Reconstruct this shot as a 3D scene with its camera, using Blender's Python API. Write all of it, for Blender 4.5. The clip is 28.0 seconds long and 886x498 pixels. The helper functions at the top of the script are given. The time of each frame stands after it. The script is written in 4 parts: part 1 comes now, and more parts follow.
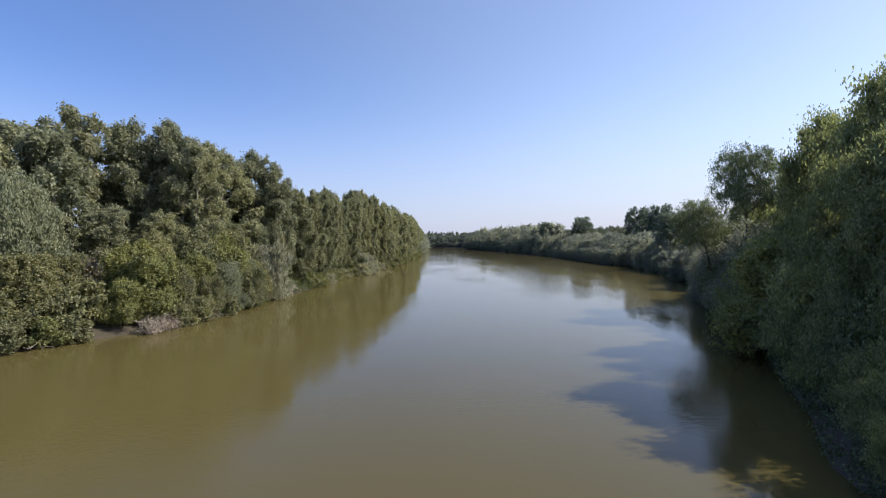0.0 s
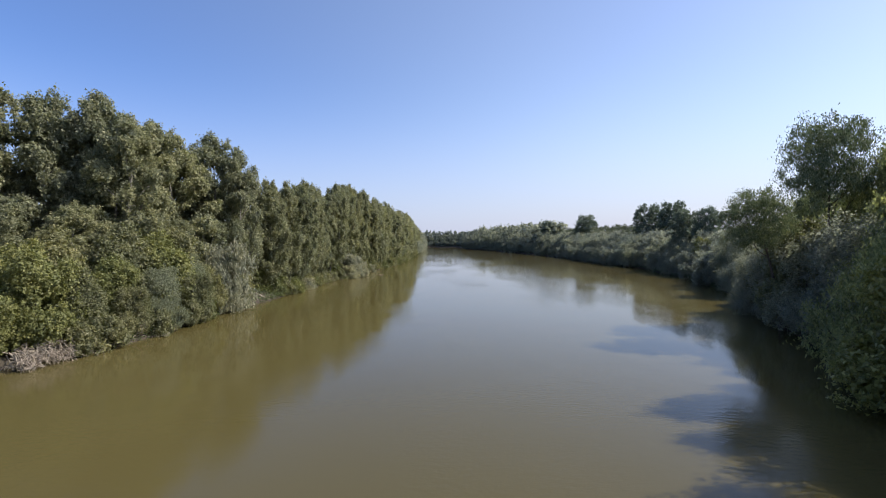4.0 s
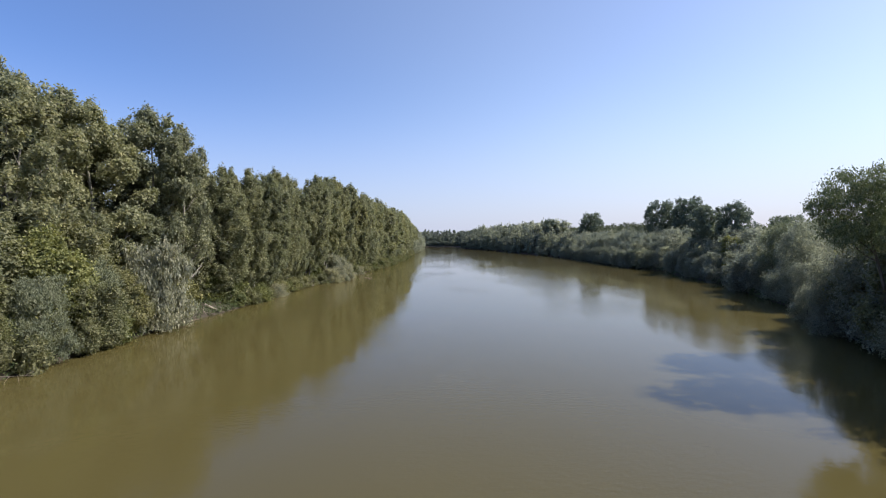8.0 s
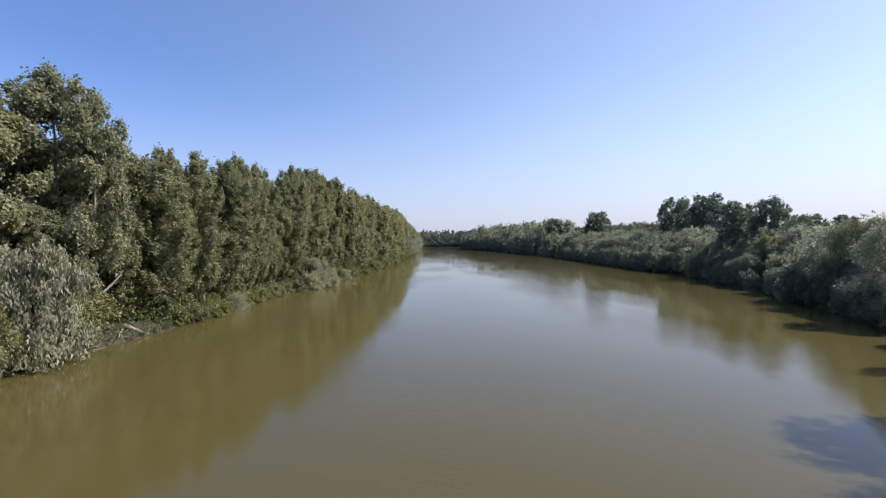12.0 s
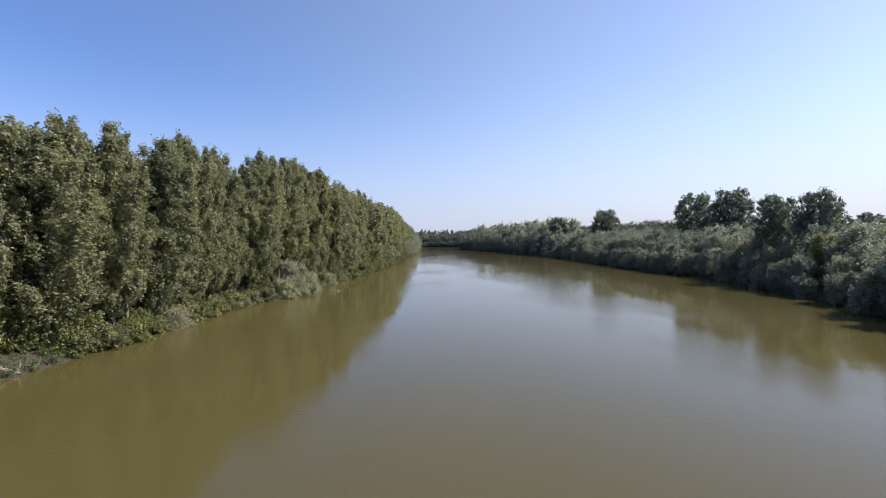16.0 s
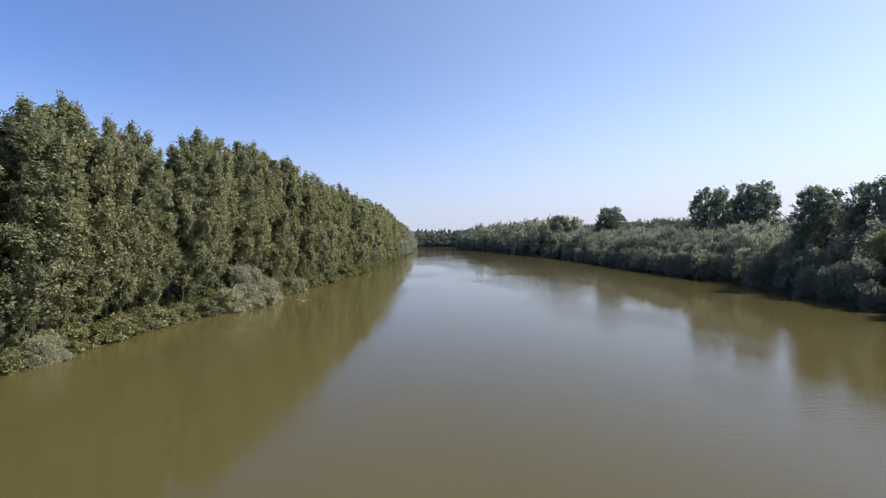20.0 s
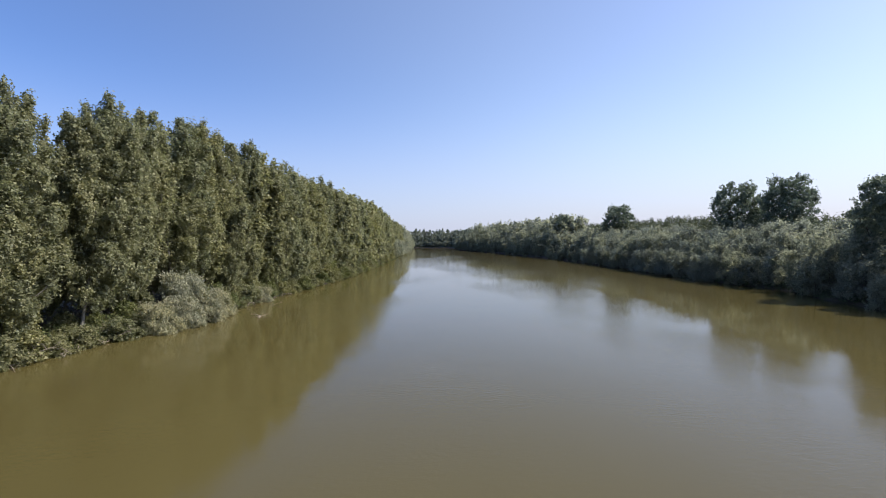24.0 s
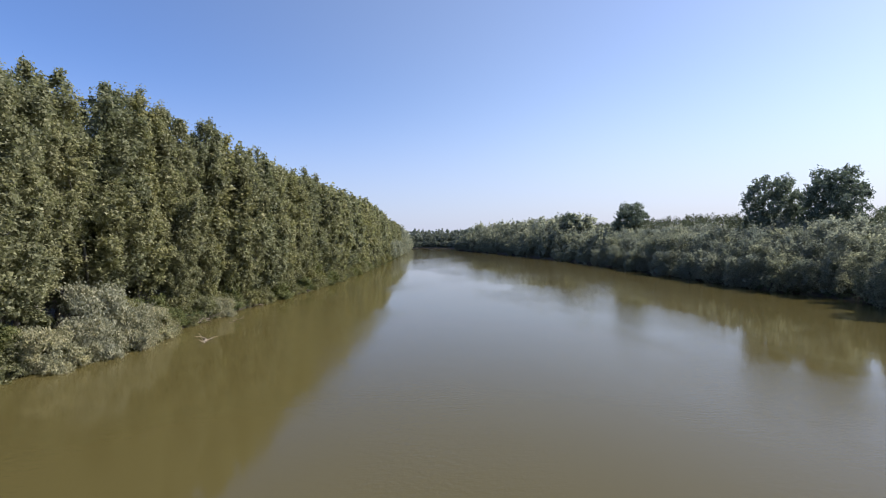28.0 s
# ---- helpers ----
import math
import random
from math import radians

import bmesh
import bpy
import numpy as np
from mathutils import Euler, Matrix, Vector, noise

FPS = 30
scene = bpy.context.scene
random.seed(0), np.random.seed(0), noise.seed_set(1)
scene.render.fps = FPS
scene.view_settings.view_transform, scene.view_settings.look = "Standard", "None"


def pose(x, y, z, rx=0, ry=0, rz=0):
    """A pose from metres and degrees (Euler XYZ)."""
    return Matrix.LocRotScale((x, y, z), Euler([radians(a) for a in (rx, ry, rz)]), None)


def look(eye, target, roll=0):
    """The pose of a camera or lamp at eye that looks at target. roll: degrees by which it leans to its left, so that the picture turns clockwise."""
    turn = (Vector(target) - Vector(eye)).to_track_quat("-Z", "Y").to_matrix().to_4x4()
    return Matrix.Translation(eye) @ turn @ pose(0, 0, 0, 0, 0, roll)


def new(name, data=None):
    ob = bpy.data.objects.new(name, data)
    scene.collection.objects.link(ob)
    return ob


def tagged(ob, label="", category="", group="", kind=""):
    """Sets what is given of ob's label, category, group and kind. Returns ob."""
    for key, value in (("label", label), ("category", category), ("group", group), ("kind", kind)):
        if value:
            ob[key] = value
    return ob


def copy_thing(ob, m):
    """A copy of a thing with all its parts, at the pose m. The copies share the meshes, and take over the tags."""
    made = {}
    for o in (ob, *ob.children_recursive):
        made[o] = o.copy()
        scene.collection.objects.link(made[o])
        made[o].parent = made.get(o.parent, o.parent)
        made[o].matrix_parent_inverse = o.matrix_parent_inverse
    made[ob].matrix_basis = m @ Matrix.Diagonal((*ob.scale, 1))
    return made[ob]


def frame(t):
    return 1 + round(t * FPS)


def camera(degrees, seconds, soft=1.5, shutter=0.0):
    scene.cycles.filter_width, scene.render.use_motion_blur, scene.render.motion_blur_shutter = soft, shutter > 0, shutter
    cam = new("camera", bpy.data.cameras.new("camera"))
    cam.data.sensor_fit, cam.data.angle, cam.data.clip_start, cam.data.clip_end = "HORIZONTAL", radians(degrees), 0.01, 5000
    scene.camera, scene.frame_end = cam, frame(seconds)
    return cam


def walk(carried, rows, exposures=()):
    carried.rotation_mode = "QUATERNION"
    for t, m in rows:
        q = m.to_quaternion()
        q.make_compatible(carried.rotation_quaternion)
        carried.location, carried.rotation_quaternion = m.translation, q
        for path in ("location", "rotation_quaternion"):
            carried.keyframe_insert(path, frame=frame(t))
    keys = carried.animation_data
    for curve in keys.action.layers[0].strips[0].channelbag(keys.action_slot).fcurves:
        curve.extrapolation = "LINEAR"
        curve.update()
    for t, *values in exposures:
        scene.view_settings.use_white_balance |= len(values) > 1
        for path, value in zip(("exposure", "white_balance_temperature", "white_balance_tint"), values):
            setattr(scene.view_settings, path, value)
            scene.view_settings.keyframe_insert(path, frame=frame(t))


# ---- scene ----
cam = camera(87.99, 28.0, soft=1.05)
METRES, EYE, TILT, LEAN, TURN = 96.0, 12.0, -1.05, 0.0, 0.0
ROWS = [
    (0.0, 0.0000, 0.0000, 0.0000, 0.00, 0.00, -0.00),
    (0.5, 0.0016, 0.0197, 0.0007, -0.10, -0.04, -0.01),
    (1.0, 0.0025, 0.0405, 0.0015, -0.14, -0.07, -0.01),
    (1.5, 0.0027, 0.0619, 0.0020, -0.15, -0.07, -0.01),
    (2.0, 0.0031, 0.0838, 0.0026, -0.16, -0.10, -0.01),
    (2.5, 0.0052, 0.1057, 0.0030, -0.18, -0.10, 0.01),
    (3.0, 0.0076, 0.1275, 0.0036, -0.19, -0.13, 0.00),
    (3.5, 0.0087, 0.1491, 0.0039, -0.18, -0.10, 0.01),
    (5.5, 0.0123, 0.2355, 0.0052, -0.22, -0.15, -0.02),
    (6.0, 0.0130, 0.2575, 0.0048, -0.23, -0.15, 0.01),
    (6.5, 0.0150, 0.2801, 0.0051, -0.22, -0.15, 0.02),
    (7.0, 0.0184, 0.3027, 0.0055, -0.24, -0.16, 0.02),
    (7.5, 0.0212, 0.3247, 0.0053, -0.26, -0.15, 0.04),
    (8.0, 0.0231, 0.3466, 0.0057, -0.26, -0.16, 0.02),
    (8.5, 0.0247, 0.3687, 0.0062, -0.25, -0.17, 0.02),
    (9.0, 0.0286, 0.3912, 0.0072, -0.26, -0.20, -0.03),
    (9.5, 0.0298, 0.4137, 0.0077, -0.28, -0.21, -0.07),
    (10.0, 0.0302, 0.4361, 0.0080, -0.30, -0.18, -0.04),
    (10.5, 0.0306, 0.4583, 0.0084, -0.31, -0.17, -0.05),
    (11.0, 0.0302, 0.4806, 0.0091, -0.36, -0.18, -0.06),
    (11.5, 0.0307, 0.5027, 0.0096, -0.39, -0.18, -0.05),
    (12.0, 0.0315, 0.5248, 0.0094, -0.39, -0.13, 0.01),
    (12.5, 0.0313, 0.5468, 0.0101, -0.43, -0.14, 0.00),
    (14.5, 0.0314, 0.6351, 0.0105, -0.43, -0.08, 0.08),
    (15.0, 0.0323, 0.6578, 0.0108, -0.44, -0.09, 0.07),
    (15.5, 0.0327, 0.6804, 0.0108, -0.47, -0.09, 0.12),
    (16.0, 0.0354, 0.7031, 0.0110, -0.51, -0.10, 0.10),
    (16.5, 0.0374, 0.7264, 0.0115, -0.55, -0.12, 0.13),
    (17.0, 0.0412, 0.7489, 0.0123, -0.59, -0.14, 0.14),
    (17.5, 0.0454, 0.7718, 0.0124, -0.62, -0.14, 0.20),
    (18.0, 0.0496, 0.7944, 0.0132, -0.63, -0.16, 0.20),
    (18.5, 0.0535, 0.8172, 0.0135, -0.66, -0.17, 0.19),
    (19.0, 0.0570, 0.8398, 0.0141, -0.67, -0.18, 0.20),
    (19.5, 0.0613, 0.8621, 0.0141, -0.66, -0.16, 0.19),
    (20.0, 0.0638, 0.8847, 0.0143, -0.66, -0.16, 0.22),
    (20.5, 0.0652, 0.9072, 0.0145, -0.67, -0.14, 0.18),
    (21.0, 0.0675, 0.9301, 0.0148, -0.67, -0.17, 0.19),
    (21.5, 0.0705, 0.9525, 0.0150, -0.67, -0.17, 0.19),
    (23.5, 0.0775, 1.0438, 0.0166, -0.79, -0.13, 0.20),
    (24.0, 0.0781, 1.0659, 0.0169, -0.80, -0.11, 0.19),
    (24.5, 0.0777, 1.0882, 0.0174, -0.83, -0.09, 0.20),
    (25.0, 0.0782, 1.1101, 0.0179, -0.83, -0.10, 0.16),
    (25.5, 0.0795, 1.1316, 0.0184, -0.82, -0.10, 0.19),
    (26.0, 0.0794, 1.1540, 0.0181, -0.84, -0.07, 0.28),
    (26.5, 0.0798, 1.1757, 0.0191, -0.84, -0.10, 0.22),
    (27.0, 0.0789, 1.1962, 0.0193, -0.84, -0.09, 0.23),
    (27.5, 0.0777, 1.2185, 0.0202, -0.88, -0.09, 0.20),
    (28.0, 0.0772, 1.2376, 0.0203, -0.88, -0.10, 0.19),
]
walk(cam, [(t, pose(0, 0, EYE, TILT, LEAN, TURN) @ pose(METRES * x, METRES * y, METRES * z, 90 + pitch, roll, yaw)) for t, x, y, z, yaw, pitch, roll in ROWS])

# ---------------- light ----------------
SUN_ELEV, SUN_AZ = radians(46), radians(85)      # azimuth clockwise from +y
world = bpy.data.worlds.new("world")
scene.world = world
world.use_nodes = True
wn, wl = world.node_tree.nodes, world.node_tree.links
wn.clear()
sky = wn.new("ShaderNodeTexSky")
sky.sky_type = "NISHITA"
sky.sun_disc = False
sky.sun_elevation, sky.sun_rotation = SUN_ELEV, SUN_AZ
sky.altitude, sky.air_density, sky.dust_density, sky.ozone_density = 50, 1.0, 0.85, 4.0
bg = wn.new("ShaderNodeBackground")
bg.inputs["Strength"].default_value = 0.127
wo = wn.new("ShaderNodeOutputWorld")
# summer haze: the sky pales towards the horizon
place = wn.new("ShaderNodeTexCoord")
height = wn.new("ShaderNodeSeparateXYZ")
wl.new(place.outputs["Generated"], height.inputs[0])
thick = wn.new("ShaderNodeMapRange")
thick.interpolation_type = "SMOOTHERSTEP"
for i, v in ((1, -0.12), (2, 0.36), (3, 0.92), (4, 0.0)):
    thick.inputs[i].default_value = v
wl.new(height.outputs["Z"], thick.inputs[0])
tint = wn.new("ShaderNodeMix")
tint.data_type, tint.blend_type = "RGBA", "MULTIPLY"
tint.inputs[0].default_value = 1.0
tint.inputs[7].default_value = (1.2, 1.04, 1.03, 1)
toward = wn.new("ShaderNodeVectorMath")
toward.operation = "DOT_PRODUCT"
toward.inputs[1].default_value = (math.sin(SUN_AZ) * math.cos(SUN_ELEV), math.cos(SUN_AZ) * math.cos(SUN_ELEV), math.sin(SUN_ELEV))
wl.new(place.outputs["Generated"], toward.inputs[0])
away = wn.new("ShaderNodeMapRange")
away.interpolation_type = "SMOOTHSTEP"
for i, v in ((1, -0.25), (2, 0.5), (3, 1.0), (4, 0.0)):
    away.inputs[i].default_value = v
wl.new(toward.outputs["Value"], away.inputs[0])
deep = wn.new("ShaderNodeMix")
deep.data_type, deep.blend_type = "RGBA", "MULTIPLY"
deep.inputs[7].default_value = (0.55, 0.71, 0.94, 1)
wl.new(away.outputs[0], deep.inputs[0])
wl.new(sky.outputs[0], deep.inputs[6])
wl.new(deep.outputs[2], tint.inputs[6])
haze = wn.new("ShaderNodeMix")
haze.data_type = "RGBA"
haze.inputs[7].default_value = (3.05, 3.29, 4.35, 1)
wl.new(thick.outputs[0], haze.inputs[0])
wl.new(tint.outputs[2], haze.inputs[6])
wl.new(haze.outputs[2], bg.inputs[0])
wl.new(bg.outputs[0], wo.inputs[0])
sun_way = Vector((math.sin(SUN_AZ) * math.cos(SUN_ELEV), math.cos(SUN_AZ) * math.cos(SUN_ELEV), math.sin(SUN_ELEV)))
sun = new("sun", bpy.data.lights.new("sun", "SUN"))
sun.data.energy, sun.data.angle, sun.data.color = 4.3, radians(0.6), (1.0, 0.94, 0.84)
sun.matrix_world = look((0, 0, 0), -sun_way)


scene.view_settings.exposure = 0.63


# ---------------- materials ----------------
def mat_new(name):
    m = bpy.data.materials.new(name)
    m.use_nodes = True
    n = m.node_tree.nodes
    n.clear()
    return m, n, m.node_tree.links


def ramp(n, l, source, stops):
    r = n.new("ShaderNodeValToRGB")
    while len(r.color_ramp.elements) < len(stops):
        r.color_ramp.elements.new(0.5)
    for e, (p, c) in zip(r.color_ramp.elements, stops):
        e.position, e.color = p, (*c, 1)
    l.new(source, r.inputs[0])
    return r.outputs[0]


def mixed(n, l, kind, fac, a, b):
    x = n.new("ShaderNodeMix")
    x.data_type, x.blend_type = "RGBA", kind
    for i, v in ((0, fac), (6, a), (7, b)):
        if hasattr(v, "is_linked"):
            l.new(v, x.inputs[i])
        else:
            x.inputs[i].default_value = v if i == 0 else (*v, 1)
    return x.outputs[2]


def noise_tex(n, l, scale, detail=4, rough=0.55, coord="Object", stretch=None):
    c = n.new("ShaderNodeTexCoord")
    t = n.new("ShaderNodeTexNoise")
    t.inputs["Scale"].default_value, t.inputs["Detail"].default_value, t.inputs["Roughness"].default_value = scale, detail, rough
    if stretch:
        mp = n.new("ShaderNodeMapping")
        mp.inputs["Scale"].default_value = stretch
        l.new(c.outputs[coord], mp.inputs[0])
        l.new(mp.outputs[0], t.inputs["Vector"])
    else:
        l.new(c.outputs[coord], t.inputs["Vector"])
    return t.outputs["Fac"]


def leaf_mat(name, dark, mid, light, tint=0.35, gloss=0.28, through_share=0.36, rough=0.45, glow=(1.1, 1.15, 0.7)):
    """Leaves: each one a little different, each tree a little different; part of the light goes through."""
    m, n, l = mat_new(name)
    g = n.new("ShaderNodeNewGeometry")
    o = n.new("ShaderNodeObjectInfo")
    col = ramp(n, l, g.outputs["Random Per Island"], ((0.0, dark), (0.55, mid), (1.0, light)))
    per = ramp(n, l, o.outputs["Random"], ((0.0, (0.86, 0.9, 0.94)), (0.5, (1.0, 1.0, 1.0)), (1.0, (1.12, 1.1, 1.0))))
    col = mixed(n, l, "MULTIPLY", tint / 0.35 if tint < 0.35 else 1.0, col, per)
    big = noise_tex(n, l, 0.35, 2)
    col = mixed(n, l, "MULTIPLY", 0.8, col, ramp(n, l, big, ((0.3, (0.82, 0.86, 0.86)), (0.7, (1.16, 1.12, 1.0)))))
    tuft = noise_tex(n, l, 1.3, 2)
    col = mixed(n, l, "MULTIPLY", 0.7, col, ramp(n, l, tuft, ((0.35, (0.78, 0.82, 0.82)), (0.65, (1.18, 1.16, 1.1)))))
    p = n.new("ShaderNodeBsdfPrincipled")
    p.inputs["Roughness"].default_value = rough
    p.inputs["Specular IOR Level"].default_value = gloss
    l.new(col, p.inputs["Base Color"])
    t = n.new("ShaderNodeBsdfTranslucent")
    l.new(mixed(n, l, "MULTIPLY", 1.0, col, glow), t.inputs["Color"])
    mx = n.new("ShaderNodeMixShader")
    mx.inputs[0].default_value = through_share
    l.new(p.outputs[0], mx.inputs[1])
    l.new(t.outputs[0], mx.inputs[2])
    out = n.new("ShaderNodeOutputMaterial")
    l.new(mx.outputs[0], out.inputs[0])
    return m


def bark_mat(name, a, b):
    m, n, l = mat_new(name)
    fac = noise_tex(n, l, 6, 5, 0.6, stretch=(1, 1, 0.18))
    col = ramp(n, l, fac, ((0.3, a), (0.7, b)))
    col = mixed(n, l, "MULTIPLY", 0.7, col, ramp(n, l, noise_tex(n, l, 0.8, 3), ((0.35, (0.6, 0.62, 0.55)), (0.65, (1.1, 1.08, 1.05)))))
    p = n.new("ShaderNodeBsdfPrincipled")
    p.inputs["Roughness"].default_value = 0.85
    l.new(col, p.inputs["Base Color"])
    bp = n.new("ShaderNodeBump")
    bp.inputs["Strength"].default_value, bp.inputs["Distance"].default_value = 0.7, 0.03
    l.new(fac, bp.inputs["Height"])
    l.new(bp.outputs[0], p.inputs["Normal"])
    out = n.new("ShaderNodeOutputMaterial")
    l.new(p.outputs[0], out.inputs[0])
    return m


def ground_mat():
    m, n, l = mat_new("bank_soil")
    c1 = ramp(n, l, noise_tex(n, l, 0.5, 6, 0.65), ((0.3, (0.028, 0.024, 0.017)), (0.5, (0.058, 0.047, 0.034)), (0.75, (0.032, 0.038, 0.017))))
    col = mixed(n, l, "MULTIPLY", 0.8, c1, ramp(n, l, noise_tex(n, l, 6, 5), ((0.3, (0.6, 0.6, 0.6)), (0.7, (1.25, 1.2, 1.1)))))
    p = n.new("ShaderNodeBsdfPrincipled")
    p.inputs["Roughness"].default_value = 0.9
    l.new(col, p.inputs["Base Color"])
    bp = n.new("ShaderNodeBump")
    bp.inputs["Strength"].default_value, bp.inputs["Distance"].default_value = 0.8, 0.1
    l.new(noise_tex(n, l, 3, 6), bp.inputs["Height"])
    l.new(bp.outputs[0], p.inputs["Normal"])
    out = n.new("ShaderNodeOutputMaterial")
    l.new(p.outputs[0], out.inputs[0])
    return m


def water_mat():
    """Silt-laden river: the silt scatters brown-green light, the smooth top mirrors the sky; wind ripples come in patches."""
    m, n, l = mat_new("river_water")
    silt = ramp(n, l, noise_tex(n, l, 0.02, 4, 0.5, stretch=(1, 0.35, 1)), ((0.3, (0.075, 0.062, 0.022)), (0.7, (0.089, 0.074, 0.028))))
    p = n.new("ShaderNodeBsdfPrincipled")
    p.inputs["IOR"].default_value = 1.33
    p.inputs["Roughness"].default_value = 0.04
    l.new(silt, p.inputs["Base Color"])
    patch = ramp(n, l, noise_tex(n, l, 0.045, 5, 0.6, stretch=(1, 0.45, 1)), ((0.42, (0.08, 0.08, 0.08)), (0.64, (0.8, 0.8, 0.8))))
    fine = noise_tex(n, l, 2.4, 5, 0.64, stretch=(0.7, 1.1, 1))
    wide = noise_tex(n, l, 0.28, 3, 0.5, stretch=(1, 0.8, 1))
    b1 = n.new("ShaderNodeBump")
    b1.inputs["Distance"].default_value = 0.033
    l.new(patch, b1.inputs["Strength"])
    l.new(fine, b1.inputs["Height"])
    b2 = n.new("ShaderNodeBump")
    b2.inputs["Strength"].default_value, b2.inputs["Distance"].default_value = 0.26, 0.06
    l.new(wide, b2.inputs["Height"])
    l.new(b1.outputs[0], b2.inputs["Normal"])
    l.new(b2.outputs[0], p.inputs["Normal"])
    out = n.new("ShaderNodeOutputMaterial")
    l.new(p.outputs[0], out.inputs[0])
    return m


LEAF = {
    "poplar": leaf_mat("poplar_leaf", (0.163, 0.165, 0.104), (0.248, 0.248, 0.151), (0.372, 0.366, 0.232), gloss=0.2, through_share=0.48, glow=(1.0, 1.05, 0.85)),
    "cottonwood": leaf_mat("cottonwood_leaf", (0.173, 0.179, 0.116), (0.263, 0.264, 0.172), (0.391, 0.382, 0.260), gloss=0.2, through_share=0.48, glow=(1.0, 1.05, 0.85)),
    "willow": leaf_mat("willow_leaf", (0.244, 0.245, 0.184), (0.341, 0.332, 0.252), (0.450, 0.429, 0.339), glow=(1, 1.02, 0.8), gloss=0.2, through_share=0.45),
    "grey_willow": leaf_mat("grey_willow_leaf", (0.150, 0.168, 0.115), (0.216, 0.235, 0.168), (0.294, 0.306, 0.234), gloss=0.2, through_share=0.4, glow=(1, 1.03, 0.8)),
    "green_willow": leaf_mat("green_willow_leaf", (0.099, 0.124, 0.066), (0.176, 0.202, 0.113), (0.293, 0.309, 0.200), through_share=0.3, glow=(1, 1.05, 0.75)),
    "shrub": leaf_mat("shrub_leaf", (0.106, 0.122, 0.053), (0.165, 0.176, 0.076), (0.244, 0.241, 0.111), gloss=0.2),
    "olive": leaf_mat("olive_leaf", (0.131, 0.133, 0.077), (0.206, 0.204, 0.115), (0.300, 0.285, 0.174), gloss=0.2, through_share=0.4),
    "yellow": leaf_mat("yellowing_leaf", (0.146, 0.157, 0.066), (0.226, 0.231, 0.098), (0.325, 0.316, 0.142), gloss=0.2, through_share=0.38, glow=(1.08, 1.1, 0.62)),
    "dark": leaf_mat("dark_leaf", (0.172, 0.192, 0.114), (0.262, 0.282, 0.168), (0.394, 0.398, 0.240), gloss=0.1, through_share=0.52),
    "oak": leaf_mat("broad_leaf", (0.124, 0.151, 0.123), (0.181, 0.213, 0.172), (0.260, 0.294, 0.241), glow=(1, 1.03, 0.85), through_share=0.4, gloss=0.1, rough=0.6),
    # distance haze is put into this leaf colour: greyer and bluer than plain willow
    "sallow": leaf_mat("sallow_leaf_hazed", (0.202, 0.221, 0.197), (0.285, 0.303, 0.272), (0.377, 0.397, 0.362), glow=(1, 1.0, 0.86), through_share=0.68, gloss=0.08, rough=0.65),
    "plantation": leaf_mat("plantation_leaf", (0.069, 0.082, 0.056), (0.117, 0.135, 0.093), (0.190, 0.205, 0.145), through_share=0.14, glow=(1, 1.0, 0.85), gloss=0.08, rough=0.65),
    # dry twigs, coloured paler to lift and warm the shade between crowns
    "dry": leaf_mat("dry_twigs_lifted", (0.150, 0.130, 0.108), (0.220, 0.192, 0.160), (0.300, 0.265, 0.222), gloss=0.05, through_share=0.3, rough=0.7, glow=(1.0, 0.95, 0.85)),
    "herb": leaf_mat("herb_leaf", (0.056, 0.080, 0.040), (0.100, 0.130, 0.066), (0.170, 0.200, 0.108)),
}
BARK = {
    "pale": bark_mat("pale_bark", (0.11, 0.10, 0.085), (0.29, 0.27, 0.235)),
    "brown": bark_mat("brown_bark", (0.05, 0.04, 0.03), (0.16, 0.13, 0.10)),
    "bleached": bark_mat("bleached_wood", (0.19, 0.155, 0.12), (0.41, 0.35, 0.29)),
}
SOIL, WATER = ground_mat(), water_mat()
BOAT = bark_mat("boat_paint", (0.15, 0.17, 0.19), (0.22, 0.24, 0.26))

# ---------------- ground and river ----------------
# waterlines as (y, x)
LEFT = ((-400, -60), (-60, -54), (40, -50), (49, -46), (54, -42.8), (59, -40), (63, -37.5), (67, -35.7), (75, -35), (98, -34.8), (103, -34.2), (107, -33.2), (114, -32.8), (131, -33), (146, -32.5), (152, -31.8),
        (157, -30.5), (165, -27.6), (175, -26.6), (190, -26.4), (205, -25), (225, -22), (240, -20.6), (300, -19.4), (400, -19.3), (560, -20), (640, -21.5), (700, -24))
LEFT_BEND = ((-40, 730), (-140, 750), (-700, 800))                      # (x, y) where the river turns away
RIGHT = ((-400, -10), (-60, 6), (0, 15), (24, 20.5), (31, 25), (60, 40), (88, 51.5), (116, 64.5), (136, 71), (152, 76.5), (190, 82), (202, 86), (210, 85.5), (224, 83), (258, 82), (310, 82.5),
         (350, 79.5), (420, 71), (490, 62), (578, 42), (628, 30), (640, 29))
RIGHT_BEND = ((34, 680), (26, 745), (-10, 775), (-80, 800), (-700, 900))
poly = np.array([(x, y) for y, x in LEFT] + list(LEFT_BEND) + list(RIGHT_BEND)[::-1] + [(x, y) for y, x in RIGHT][::-1], float)


